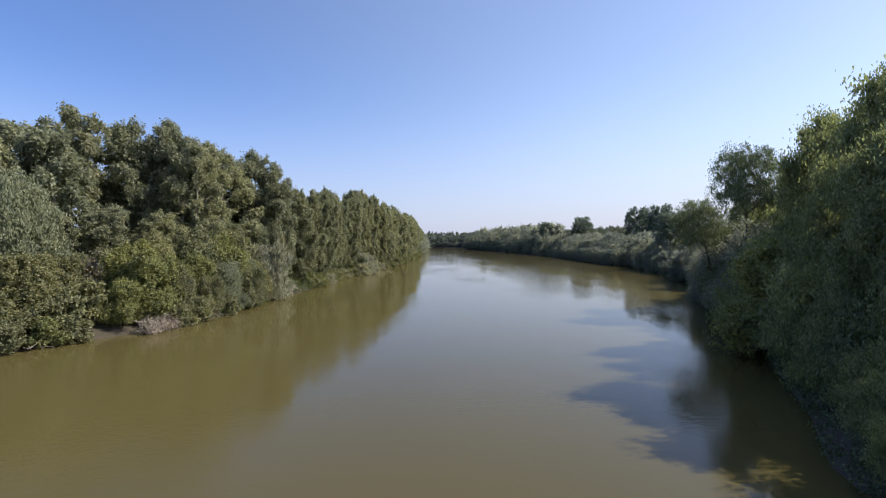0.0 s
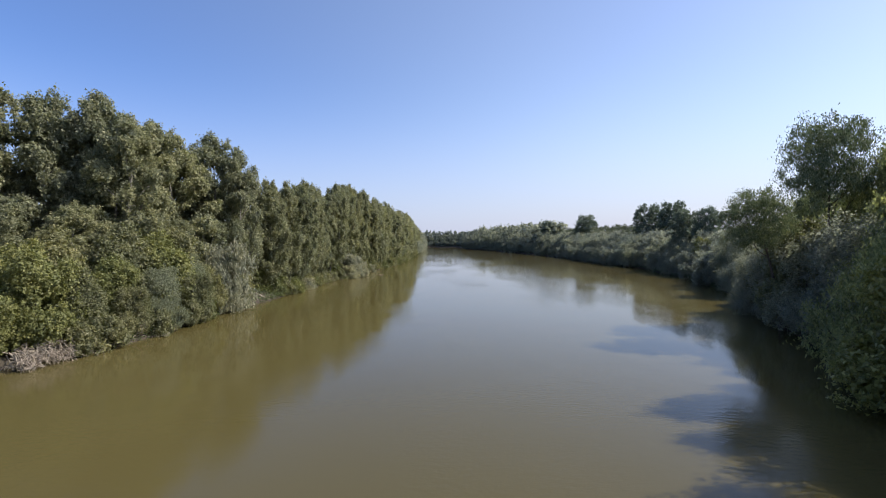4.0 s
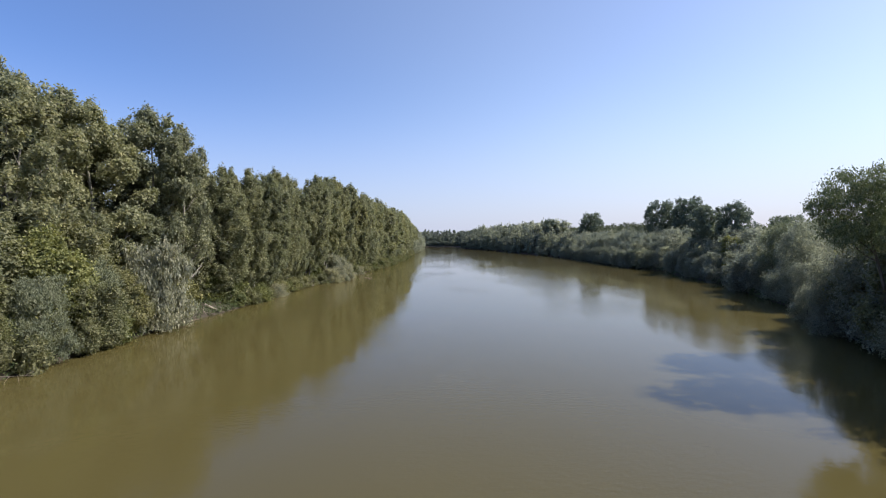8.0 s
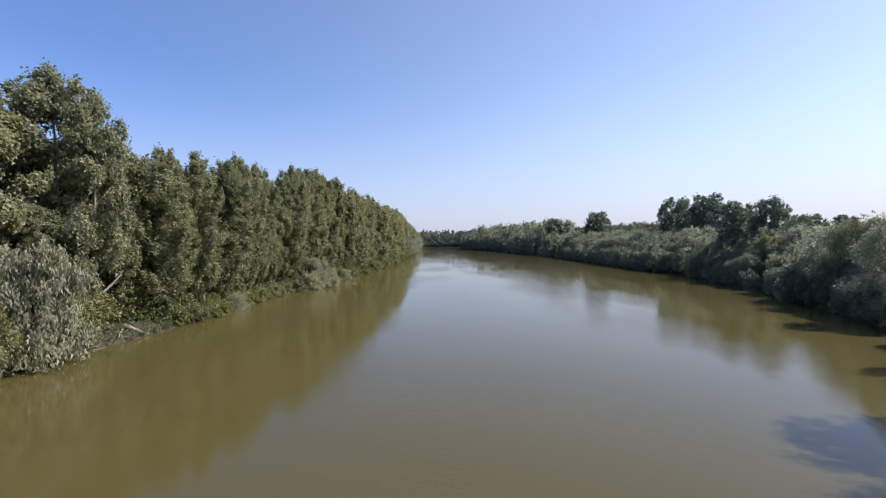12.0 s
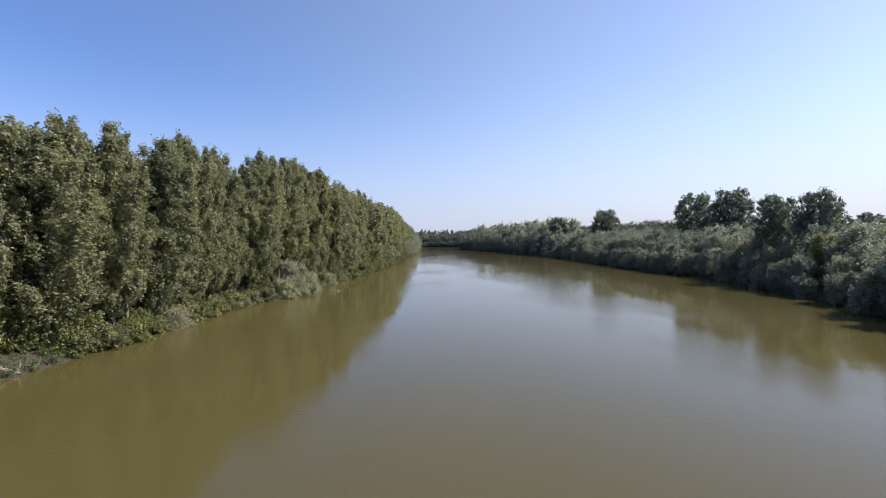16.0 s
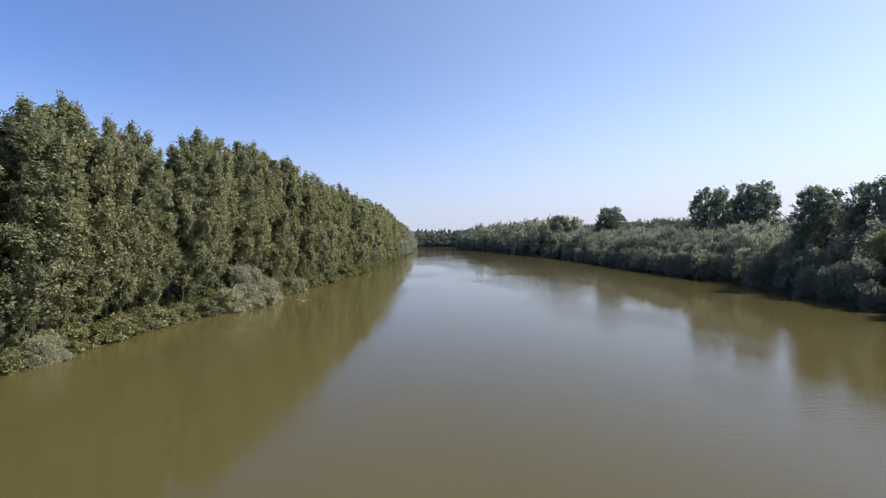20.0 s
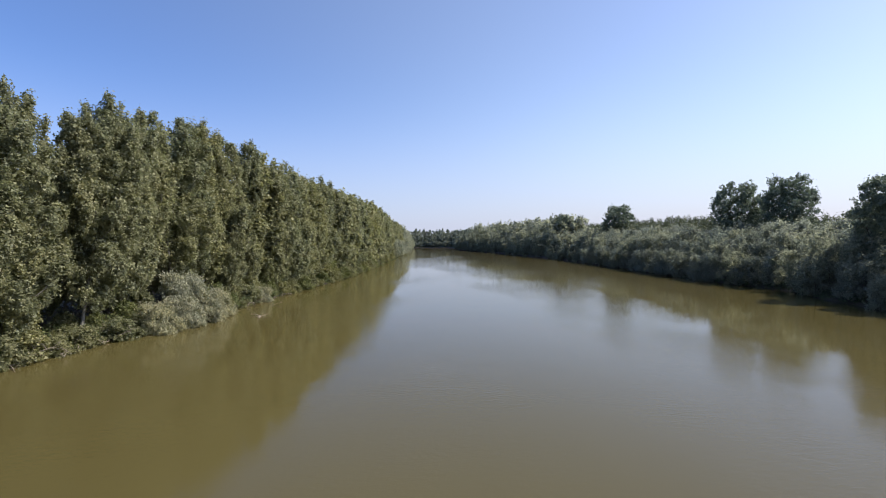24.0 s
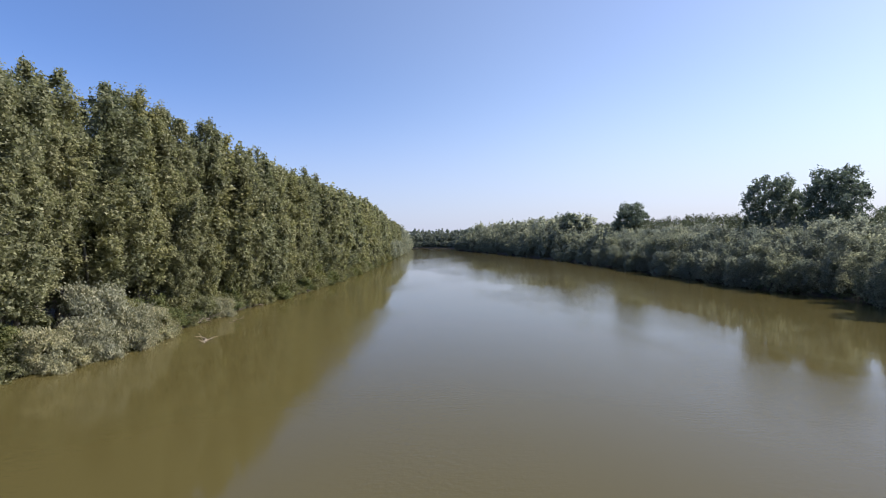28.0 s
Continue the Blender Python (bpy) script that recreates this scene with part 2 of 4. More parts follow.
def river_distance(x, y):
    """Signed distance to the waterline: minus in the river."""
    x, y = np.asarray(x, float), np.asarray(y, float)
    best, inside = np.full(x.shape, 1e9), np.zeros(x.shape, bool)
    for (ax, ay), (bx, by) in zip(poly, np.roll(poly, -1, 0)):
        dx, dy = bx - ax, by - ay
        f = np.clip(((x - ax) * dx + (y - ay) * dy) / (dx * dx + dy * dy), 0, 1)
        best = np.minimum(best, np.hypot(x - ax - f * dx, y - ay - f * dy))
        cross = (ay > y) != (by > y)
        inside ^= cross & (x < ax + (y - ay) * dx / (dy if dy else 1e-9))
    return np.where(inside, -best, best)


def ground_height(x, y):
    d = river_distance(x, y)
    rise = np.interp(d, (-12, -1.5, 0, 1.2, 3, 8, 30, 400), (-3, -0.8, -0.05, 0.75, 1.3, 1.9, 2.4, 2.6))
    rough = 0.22 * np.sin(0.9 * np.asarray(x) + 0.5 * np.sin(0.37 * np.asarray(y))) * np.sin(0.71 * np.asarray(y) + 1.3)
    return rise + rough * np.clip((d - 0.4) / 3, 0, 1)


def mesh_of(name, verts, faces, material):
    me = bpy.data.meshes.new(name)
    verts, faces = np.asarray(verts, np.float32), np.asarray(faces, np.int32)
    k = faces.shape[1]
    me.vertices.add(len(verts))
    me.vertices.foreach_set("co", verts.ravel())
    me.loops.add(faces.size)
    me.loops.foreach_set("vertex_index", faces.ravel())
    me.polygons.add(len(faces))
    me.polygons.foreach_set("loop_start", np.arange(0, faces.size, k, dtype=np.int32))
    me.materials.append(material)
    me.update(calc_edges=True)
    return me


def sheet(name, xs, ys, height, material):
    gx, gy = np.meshgrid(xs, ys)
    v = np.stack((gx, gy, height(gx, gy)), -1).reshape(-1, 3)
    nx = len(xs)
    i = (np.arange(len(ys) - 1)[:, None] * nx + np.arange(nx - 1)).ravel()
    me = mesh_of(name, v, np.stack((i, i + 1, i + nx + 1, i + nx), -1), material)
    me.shade_smooth()
    return me


gx = np.concatenate((-np.geomspace(4500, 75, 16), np.arange(-72, 110, 1.5), np.geomspace(112, 4500, 16)))
gy = np.concatenate((-np.geomspace(3000, 45, 12), np.arange(-42, 330, 2.0), np.arange(330, 920, 5.0), np.geomspace(930, 4900, 10)))
tagged(new("ground", sheet("ground", gx, gy, ground_height, SOIL)), "brown earth river bank and flood plain", "ground", kind="structure")
tagged(new("water", sheet("water", np.linspace(-720, 260, 8), np.linspace(-420, 1000, 8), lambda a, b: a * 0, WATER)),
       "calm olive-brown silty river water with faint ripples", "river", kind="structure")


# ---------------- plants ----------------
def tube(path, radii, sides=7):
    """A tapered tube through the points of path, closed at its tip."""
    path = np.asarray(path, float)
    v, f = [], []
    a = np.linspace(0, 2 * math.pi, sides, endpoint=False)
    for k, (p, r) in enumerate(zip(path, radii)):
        way = path[min(k + 1, len(path) - 1)] - path[max(k - 1, 0)]
        way = way / (np.linalg.norm(way) + 1e-9)
        e1 = np.cross(way, (0.31, 0.95, 0.1) if abs(way[1]) < 0.9 else (1, 0, 0))
        e1 = e1 / np.linalg.norm(e1)
        e2 = np.cross(way, e1)
        v.append(p + r * (np.cos(a)[:, None] * e1 + np.sin(a)[:, None] * e2))
    for k in range(len(path) - 1):
        for s in range(sides):
            t = (s + 1) % sides
            f.append((k * sides + s, k * sides + t, (k + 1) * sides + t, (k + 1) * sides + s))
    return np.concatenate(v), np.array(f)


def joined(pieces):
    v, f, base = [], [], 0
    for a, b in pieces:
        v.append(a)
        f.append(b + base)
        base += len(a)
    return np.concatenate(v), np.concatenate(f)


def unit(v):
    return v / (np.linalg.norm(v, axis=-1, keepdims=True) + 1e-9)


def leaves(rng, centres, radii, per, size, aspect=0.7, tall=1.0):
    """Leaf sprays in the shells of clumps: triangular blades that face outwards and up."""
    n = len(centres) * per
    c = np.repeat(centres, per, 0)
    r = np.repeat(radii, per)[:, None]
    d = unit(rng.normal(size=(n, 3)))
    p = c + d * r * rng.uniform(0.35, 1.0, (n, 1)) ** 0.6 * (1, 1, tall)
    nor = unit(1.35 * d + (0, 0, 0.4) + 0.42 * rng.normal(size=(n, 3)))
    along = unit(np.cross(nor, rng.normal(size=(n, 3))))
    side = unit(np.cross(nor, along))
    s = size * rng.uniform(0.6, 1.25, (n, 1))
    v = np.stack((p - along * s * 0.45 + side * s * 0.55 * aspect, p + along * s * 0.6, p - along * s * 0.4 - side * s * 0.6 * aspect), 1).reshape(-1, 3)
    return v, np.arange(n * 3).reshape(-1, 3)


def lobe_rows(form, rng, H, base, W):
    """The masses of a crown, as rows of centre, half axis, radius and taper."""
    rows = []
    turn = rng.uniform(0, 6.283)
    if form == "spire":
        # pointed plumes on steep branches round the trunk, parted by dark gaps, and several leaders of unequal height
        n = 27
        for k in range(n):
            u = (k + rng.uniform(0, 1)) / n
            a = turn + 2.4 * k + rng.uniform(-0.5, 0.5)
            off = W * np.interp(u, (0, 0.15, 0.4, 0.65, 0.85, 1), (0.75, 1.0, 1.0, 0.82, 0.5, 0.2)) * rng.uniform(0.5, 1.0)
            half = H * rng.uniform(0.06, 0.13)
            z = min((base + (1 - base) * u * 0.88) * H + half * 0.4, H * rng.uniform(0.9, 0.97) - half)
            lean = 0.55 * (1 - 0.6 * u)
            rows.append(((off * math.cos(a), off * math.sin(a), z), (lean * half * math.cos(a), lean * half * math.sin(a), half), W * rng.uniform(0.17, 0.29), 0.55))
        for k in range(5):
            a, half = turn + 2.4 * k, H * rng.uniform(0.09, 0.14)
            off = 0.14 * W * k * rng.uniform(0.8, 1.1)
            rows.append(((off * math.cos(a), off * math.sin(a), H * (1.0, 0.975, 0.94, 0.91, 0.87)[k] - half), (0.15 * half * math.cos(a), 0.15 * half * math.sin(a), half), W * rng.uniform(0.14, 0.19), 0.7))
        rows.append(((0, 0, H * 0.52), (0, 0, H * 0.34), 0.24 * W, 0.3))
    elif form == "broad":
        # layered masses on spreading limbs, wider in the middle, with upright fans at the top
        n = 23
        for k in range(n):
            u = (k + rng.uniform(0.1, 0.9)) / n
            a = turn + 2.4 * k + rng.uniform(-0.5, 0.5)
            off = W * np.interp(u, (0, 0.25, 0.6, 0.85, 1), (0.75, 1.0, 0.92, 0.66, 0.35)) * rng.uniform(0.5, 0.95)
            half = H * rng.uniform(0.045, 0.08)
            z = min((base + (1 - base) * u * 0.9) * H + half * 0.4, H * rng.uniform(0.86, 0.96) - half)
            lean = 1.3 * (1 - 0.75 * u)
            rows.append(((off * math.cos(a), off * math.sin(a), z), (lean * half * math.cos(a), lean * half * math.sin(a), half), W * rng.uniform(0.16, 0.27), 0.1))
        for k in range(5):
            a, half = turn + 1.9 * k, H * rng.uniform(0.06, 0.085)
            off = 0.11 * W * k
            rows.append(((off * math.cos(a), off * math.sin(a), H * (1.0, 0.985, 0.96, 0.94, 0.9)[k] - half), (0.5 * half * math.cos(a), 0.5 * half * math.sin(a), half), W * rng.uniform(0.12, 0.17), -0.15))
    elif form == "round":
        # a wide crown of rounded heads
        n = 26
        for k in range(n):
            u = (k + 0.5) / n
            a = turn + 2.4 * k + rng.uniform(-0.3, 0.3)
            off = W * math.sqrt(max(0.0, 1 - (1.7 * u - 0.8) ** 2)) * rng.uniform(0.6, 0.86)
            r = W * rng.uniform(0.23, 0.33)
            z = min((base + (1 - base) * (0.08 + 0.86 * u)) * H, H - r * 0.95)
            rows.append(((off * math.cos(a), off * math.sin(a), z), (0.3 * r * math.cos(a), 0.3 * r * math.sin(a), r * 0.95), r, 0.05))
        rows.append(((0, 0, H * (base + 1) / 2), (0, 0, H * (1 - base) * 0.3), 0.4 * W, 0.0))
    else:
        # a dome of heads down to the ground
        rows.append(((0, 0, 0.48 * H), (0, 0, 0.46 * H), 0.5 * W, 0.2))
        n = int(rng.integers(13, 17))
        for k in range(n):
            a = turn + 6.283 * k / n * 2.0 + rng.uniform(-0.5, 0.5)
            low = k % 2
            half = H * (rng.uniform(0.13, 0.22) if low else rng.uniform(0.16, 0.26))
            off = W * (rng.uniform(0.55, 0.82) if low else rng.uniform(0.25, 0.6))
            z = half * rng.uniform(0.85, 1.8) if low else H * rng.uniform(0.45, 0.78)
            rows.append(((off * math.cos(a), off * math.sin(a), z), (0.2 * off * math.cos(a), 0.2 * off * math.sin(a), half), W * rng.uniform(0.24, 0.36), 0.15))
    return rows


def crown_sprays(rng, rows, count, per, cr, size, aspect, up, stretch, droop, rough, fill, gap, floor=0.0):
    """Leaf sprays over the outside of a crown's masses: triangular blades in tufts that grow out and up, or hang."""
    C, A, R, T = (np.array([r[i] for r in rows], float) for i in range(4))
    L = np.linalg.norm(A, axis=1)
    w = A / L[:, None]
    side = unit(np.cross(w, (0.3, 0.9, 0.2)))
    e2 = np.cross(w, side)
    area = R * (L + R)
    N = max(20, count // per)

    def shell(m, lo, hi):
        k = rng.choice(len(rows), m, p=area / area.sum())
        t = rng.uniform(-1, 1, m)
        a = rng.uniform(0, 6.283, m)
        bump = 1 + rough * (np.sin(3 * a + 5 * t + k) + 0.7 * np.sin(5 * a - 7 * t + 2 * k)) + rng.uniform(-0.05, 0.05, m)
        q = np.sqrt(1 - t * t) * (1 - T[k] * t) * R[k] * bump
        f = rng.uniform(lo, hi, m)
        out = np.cos(a)[:, None] * side[k] + np.sin(a)[:, None] * e2[k]
        p = C[k] + w[k] * (t * L[k])[:, None] * (0.5 + 0.5 * f)[:, None] + out * (q * f)[:, None]
        nor = unit(out * np.sqrt(1 - t * t)[:, None] * 1.0 + w[k] * ((t + T[k] * 0.6) * R[k] / L[k] * 1.4)[:, None])
        return k, p, nor

    def buried(k, p, depth):
        bad = p[:, 2] < floor
        for j in range(len(rows)):
            d = p - C[j]
            t = d @ w[j] / L[j]
            rad = np.linalg.norm(d - (t * L[j])[:, None] * w[j], axis=1)
            lim = np.sqrt(np.clip(1 - t * t, 0, 1)) * (1 - T[j] * t) * R[j]
            bad |= (k != j) & (np.abs(t) < 1) & (rad < depth * lim)
        return bad

    k, p, nor = shell(N * 7, 0.82, 1.08)
    f, ph = 6.283 / (5.5 * cr + 0.6), rng.uniform(0, 6.283, 3)
    clump = np.sin(f * p[:, 0] + ph[0] + 1.3 * np.sin(0.7 * f * p[:, 2])) + np.sin(f * p[:, 1] + ph[1] + 1.3 * np.sin(0.6 * f * p[:, 0])) + np.sin(0.8 * f * p[:, 2] + ph[2] + 1.3 * np.sin(0.7 * f * p[:, 1]))
    keep = np.clip(0.62 + 0.6 * clump * gap * 2, 1 - 2 * gap, 1) * np.where(nor[:, 2] < -0.25, 1 - 1.5 * gap, 1)
    ok = ~buried(k, p, 0.78) & (rng.uniform(0, 1, len(p)) < keep)
    p, nor = p[ok][:N], nor[ok][:N]
    n = len(p) * per
    c, o = np.repeat(p, per, 0), np.repeat(nor, per, 0)
    grow = unit(o * 0.7 + np.array((0, 0, up - 1.6 * droop)) + 0.25 * np.repeat(rng.normal(size=p.shape), per, 0))
    r = np.repeat(cr * rng.uniform(0.6, 1.35, len(p)), per)[:, None]
    d = rng.normal(size=(n, 3)) * 0.5
    q = c + d * r + grow * r * rng.uniform(-0.6, stretch, (n, 1))
    face = unit(0.75 * o + (0, 0, 0.3) + 0.7 * rng.normal(size=(n, 3)))
    s = np.full((n, 1), size) * rng.uniform(0.6, 1.3, (n, 1))
    if fill:
        m = int(n * fill)
        k, p2, n2 = shell(m, 0.3, 0.72)
        q, face, s = np.concatenate((q, p2)), np.concatenate((face, unit(n2 + 0.5 * rng.normal(size=(m, 3))))), np.concatenate((s, np.full((m, 1), size * 1.9)))
        grow = np.concatenate((grow, n2))
        n += m
    along = unit(np.cross(face, rng.normal(size=(n, 3))))
    if droop:
        along = unit(along * 0.7 + np.array((0, 0, -1.0)))
    across = unit(np.cross(face, along))
    v = np.stack((q - along * s * 0.45 + across * s * 0.55 * aspect, q + along * s * 0.6, q - along * s * 0.4 - across * s * 0.6 * aspect), 1).reshape(-1, 3)
    v[:, 2] = np.maximum(v[:, 2], 0.02)
    return v, np.arange(n * 3).reshape(-1, 3)


def tree_meshes(name, seed, form, H, base, W, count, per, cr, size, leaf, bark, limbs=5, aspect=0.7, up=0.6, stretch=1.4, droop=0.0, trunk_r=0.3, bend=0.5, rough=0.12, fill=0.12, gap=0.3):
    """The meshes of one plant: trunk, limbs and crown. base: where the crown begins, as a share of the height H; W: its half width."""
    rng = np.random.default_rng(seed)
    ph = rng.uniform(0, 6.28, 4)
    rows = lobe_rows(form, rng, H, base, W)
    top = 0.62 if form == "dome" else 0.9
    us = np.linspace(0, 1, 10)
    axis = np.stack((bend * np.sin(2.2 * us + ph[0]) * us, bend * np.sin(2.6 * us + ph[1]) * us, us * H * top), -1)
    shift = np.array([(np.interp(r[0][2], axis[:, 2], axis[:, 0]), np.interp(r[0][2], axis[:, 2], axis[:, 1]), 0) for r in rows])
    rows = [(np.array(r[0]) + d, r[1], r[2], r[3]) for r, d in zip(rows, shift)]
    flare = 1 + 0.8 * np.exp(-us * 14)
    trunk = mesh_of(name + "_trunk", *tube(axis, trunk_r * (1 - 0.88 * us) * flare, 9), BARK[bark])
    trunk.shade_smooth()
    limb_meshes = []
    order = sorted(range(1, len(rows)), key=lambda i: -np.hypot(rows[i][0][0], rows[i][0][1]))[:limbs]
    for i in order:
        c, half = np.array(rows[i][0]), np.array(rows[i][1])
        out = math.hypot(c[0], c[1])
        z0 = max(0.02 * H, min(c[2] - 0.9 * out, c[2] - 0.5 * half[2], 0.8 * H * top))
        start = np.array([np.interp(z0, axis[:, 2], axis[:, j]) for j in range(3)])
        end = c + half * 0.75
        mid = start * 0.45 + end * 0.55 + np.array((0.3 * (c[0] - start[0]), 0.3 * (c[1] - start[1]), -0.12 * (end[2] - start[2])))
        q = np.linspace(0, 1, 7)[:, None]
        path = (1 - q) ** 2 * start + 2 * q * (1 - q) * mid + q ** 2 * end + rng.normal(size=(7, 3)) * 0.03 * out * np.sin(np.pi * q)
        r0 = trunk_r * (1 - 0.85 * z0 / (H * top)) * rng.uniform(0.45, 0.65)
        pieces = [tube(path, np.linspace(r0, r0 * 0.2, 7), 6)]
        for b in range(4):
            s0 = path[2 + b]
            e = s0 + unit(rng.normal(size=3) * (1, 1, 0.4) + unit(half) * 0.9) * rows[i][2] * rng.uniform(0.6, 1.0)
            pieces.append(tube(np.array((s0, (s0 + e) / 2 + rng.normal(size=3) * 0.08, e)), (r0 * 0.4, r0 * 0.25, r0 * 0.08), 5))
        me = mesh_of(name + "_limb", *joined(pieces), BARK[bark])
        me.shade_smooth()
        limb_meshes.append(me)
    crown = mesh_of(name + "_crown", *crown_sprays(rng, rows, count, per, cr, size, aspect, up, stretch, droop, rough, fill, gap, 0.03 * H if form == "dome" else base * H * 0.5), LEAF[leaf])
    return trunk, limb_meshes, crown


KINDS = {}


def kind(name, variants, **spec):
    """Registers a kind of plant with its variants; H is its nominal height."""
    KINDS[name] = [dict(meshes=tree_meshes(name, 100 * len(KINDS) + i, **spec), first=None, H=spec["H"]) for i in range(variants)]


kind("poplar", 5, form="spire", H=27, base=0.13, W=3.7, count=36000, per=24, cr=0.38, size=0.28, leaf="poplar", bark="pale", limbs=9, up=1.1, stretch=2.0, trunk_r=0.2, bend=0.9, rough=0.18, fill=0.05, gap=0.45)
kind("bare_poplar", 3, form="spire", H=27, base=0.16, W=3.7, count=34000, per=24, cr=0.38, size=0.28, leaf="poplar", bark="pale", limbs=9, up=1.1, stretch=2.0, trunk_r=0.16, bend=2.2, rough=0.18, fill=0.04, gap=0.45)
kind("mid_poplar", 4, form="spire", H=27, base=0.07, W=3.7, count=18000, per=16, cr=0.44, size=0.4, leaf="poplar", bark="pale", limbs=4, up=1.1, stretch=2.0, trunk_r=0.2, bend=0.8, rough=0.18, fill=0.06, gap=0.4)
kind("far_poplar", 4, form="spire", H=27, base=0.05, W=3.8, count=4200, per=10, cr=0.7, size=0.85, leaf="poplar", bark="pale", limbs=1, up=0.9, stretch=1.5, trunk_r=0.24, bend=0.8, gap=0.4)
kind("cottonwood", 5, form="broad", H=30, base=0.2, W=7.0, count=40000, per=22, cr=0.45, size=0.37, leaf="cottonwood", bark="pale", limbs=13, up=0.8, stretch=1.9, trunk_r=0.42, bend=1.4, rough=0.2, fill=0.02, gap=0.52)
kind("back_cottonwood", 3, form="broad", H=30, base=0.16, W=6.6, count=20000, per=18, cr=0.6, size=0.52, leaf="cottonwood", bark="brown", limbs=5, up=0.8, stretch=1.8, trunk_r=0.42, bend=1.4, rough=0.2, fill=0.04, gap=0.45)
kind("willow", 4, form="dome", H=7, base=0.0, W=3.2, count=12000, per=30, cr=0.4, size=0.3, leaf="willow", bark="brown", limbs=5, aspect=0.42, up=0.3, stretch=2.4, droop=0.6, trunk_r=0.16)
kind("tall_willow", 3, form="dome", H=18, base=0.04, W=5.2, count=22000, per=34, cr=0.6, size=0.33, leaf="grey_willow", bark="brown", limbs=6, aspect=0.45, up=0.3, stretch=2.2, droop=0.6, trunk_r=0.3)
kind("shrub", 5, form="dome", H=4, base=0.0, W=2.2, count=3200, per=20, cr=0.3, size=0.24, leaf="shrub", bark="brown", limbs=4, trunk_r=0.08, bend=0.2)
kind("olive_shrub", 4, form="dome", H=4, base=0.0, W=2.2, count=3200, per=20, cr=0.3, size=0.24, leaf="olive", bark="brown", limbs=4, trunk_r=0.08, bend=0.2)
kind("tall_shrub", 5, form="dome", H=12, base=0.0, W=4.4, count=22000, per=26, cr=0.5, size=0.28, leaf="olive", bark="brown", limbs=5, trunk_r=0.2, rough=0.15)
kind("yellow_shrub", 3, form="dome", H=9, base=0.0, W=3.8, count=20000, per=30, cr=0.42, size=0.22, leaf="yellow", bark="brown", limbs=4, trunk_r=0.14, rough=0.15)
kind("dark_tree", 4, form="broad", H=22, base=0.04, W=5.6, count=42000, per=30, cr=0.6, size=0.29, leaf="dark", bark="brown", limbs=8, aspect=0.45, up=0.3, stretch=1.8, droop=0.35, trunk_r=0.34, bend=1.2, gap=0.1)
kind("back_tree", 3, form="broad", H=22, base=0.04, W=5.6, count=17000, per=24, cr=0.75, size=0.42, leaf="dark", bark="brown", limbs=4, aspect=0.5, up=0.3, stretch=1.6, droop=0.3, trunk_r=0.34, bend=1.2, gap=0.1)
kind("dark_shrub", 4, form="dome", H=7, base=0.0, W=3.0, count=9500, per=26, cr=0.45, size=0.22, leaf="dark", bark="brown", limbs=4, aspect=0.4, up=0.3, stretch=1.8, droop=0.35, trunk_r=0.12)
kind("open_willow", 3, form="round", H=25, base=0.6, W=4.8, count=30000, per=44, cr=0.5, size=0.26, leaf="green_willow", bark="brown", limbs=12, aspect=0.42, up=0.4, stretch=1.9, droop=0.4, trunk_r=0.3, bend=1.6, rough=0.2, fill=0.0)
kind("fine_shrub", 3, form="dome", H=4, base=0.0, W=2.2, count=7800, per=34, cr=0.32, size=0.13, leaf="olive", bark="brown", limbs=4, trunk_r=0.08, bend=0.2)
kind("sallow", 5, form="dome", H=13, base=0.02, W=4.4, count=6000, per=26, cr=0.62, size=0.46, leaf="sallow", bark="brown", limbs=3, aspect=0.6, up=1.1, stretch=2.4, trunk_r=0.2, rough=0.2, fill=0.0)
kind("near_sallow", 4, form="dome", H=13, base=0.02, W=4.4, count=17000, per=30, cr=0.55, size=0.27, leaf="sallow", bark="brown", limbs=5, aspect=0.5, up=0.8, stretch=2.0, trunk_r=0.2, rough=0.2, fill=0.03)
kind("broad_tree", 5, form="round", H=28, base=0.22, W=8.0, count=24000, per=26, cr=0.65, size=0.54, leaf="oak", bark="brown", limbs=9, up=0.6, stretch=1.4, trunk_r=0.45, bend=1.0, rough=0.22, fill=0.0)
kind("far_sallow", 4, form="dome", H=13, base=0.0, W=4.0, count=1450, per=9, cr=0.7, size=0.93, leaf="sallow", bark="brown", limbs=0, aspect=0.65, up=0.9, stretch=1.8, trunk_r=0.2, rough=0.2, fill=0.0)

TITLE = {"poplar": "poplar_tree", "bare_poplar": "poplar_tree", "far_poplar": "poplar_tree", "mid_poplar": "poplar_tree", "tall_willow": "willow_tree", "tall_shrub": "shrub", "olive_shrub": "shrub", "fine_shrub": "shrub", "dark_shrub": "shrub", "cottonwood": "cottonwood_tree", "back_cottonwood": "cottonwood_tree", "willow": "willow_tree", "shrub": "shrub",
         "yellow_shrub": "shrub", "dark_tree": "riverside_tree", "back_tree": "riverside_tree", "open_willow": "willow_tree", "sallow": "willow_shrub", "near_sallow": "willow_shrub", "far_sallow": "willow_shrub", "broad_tree": "broadleaf_tree"}
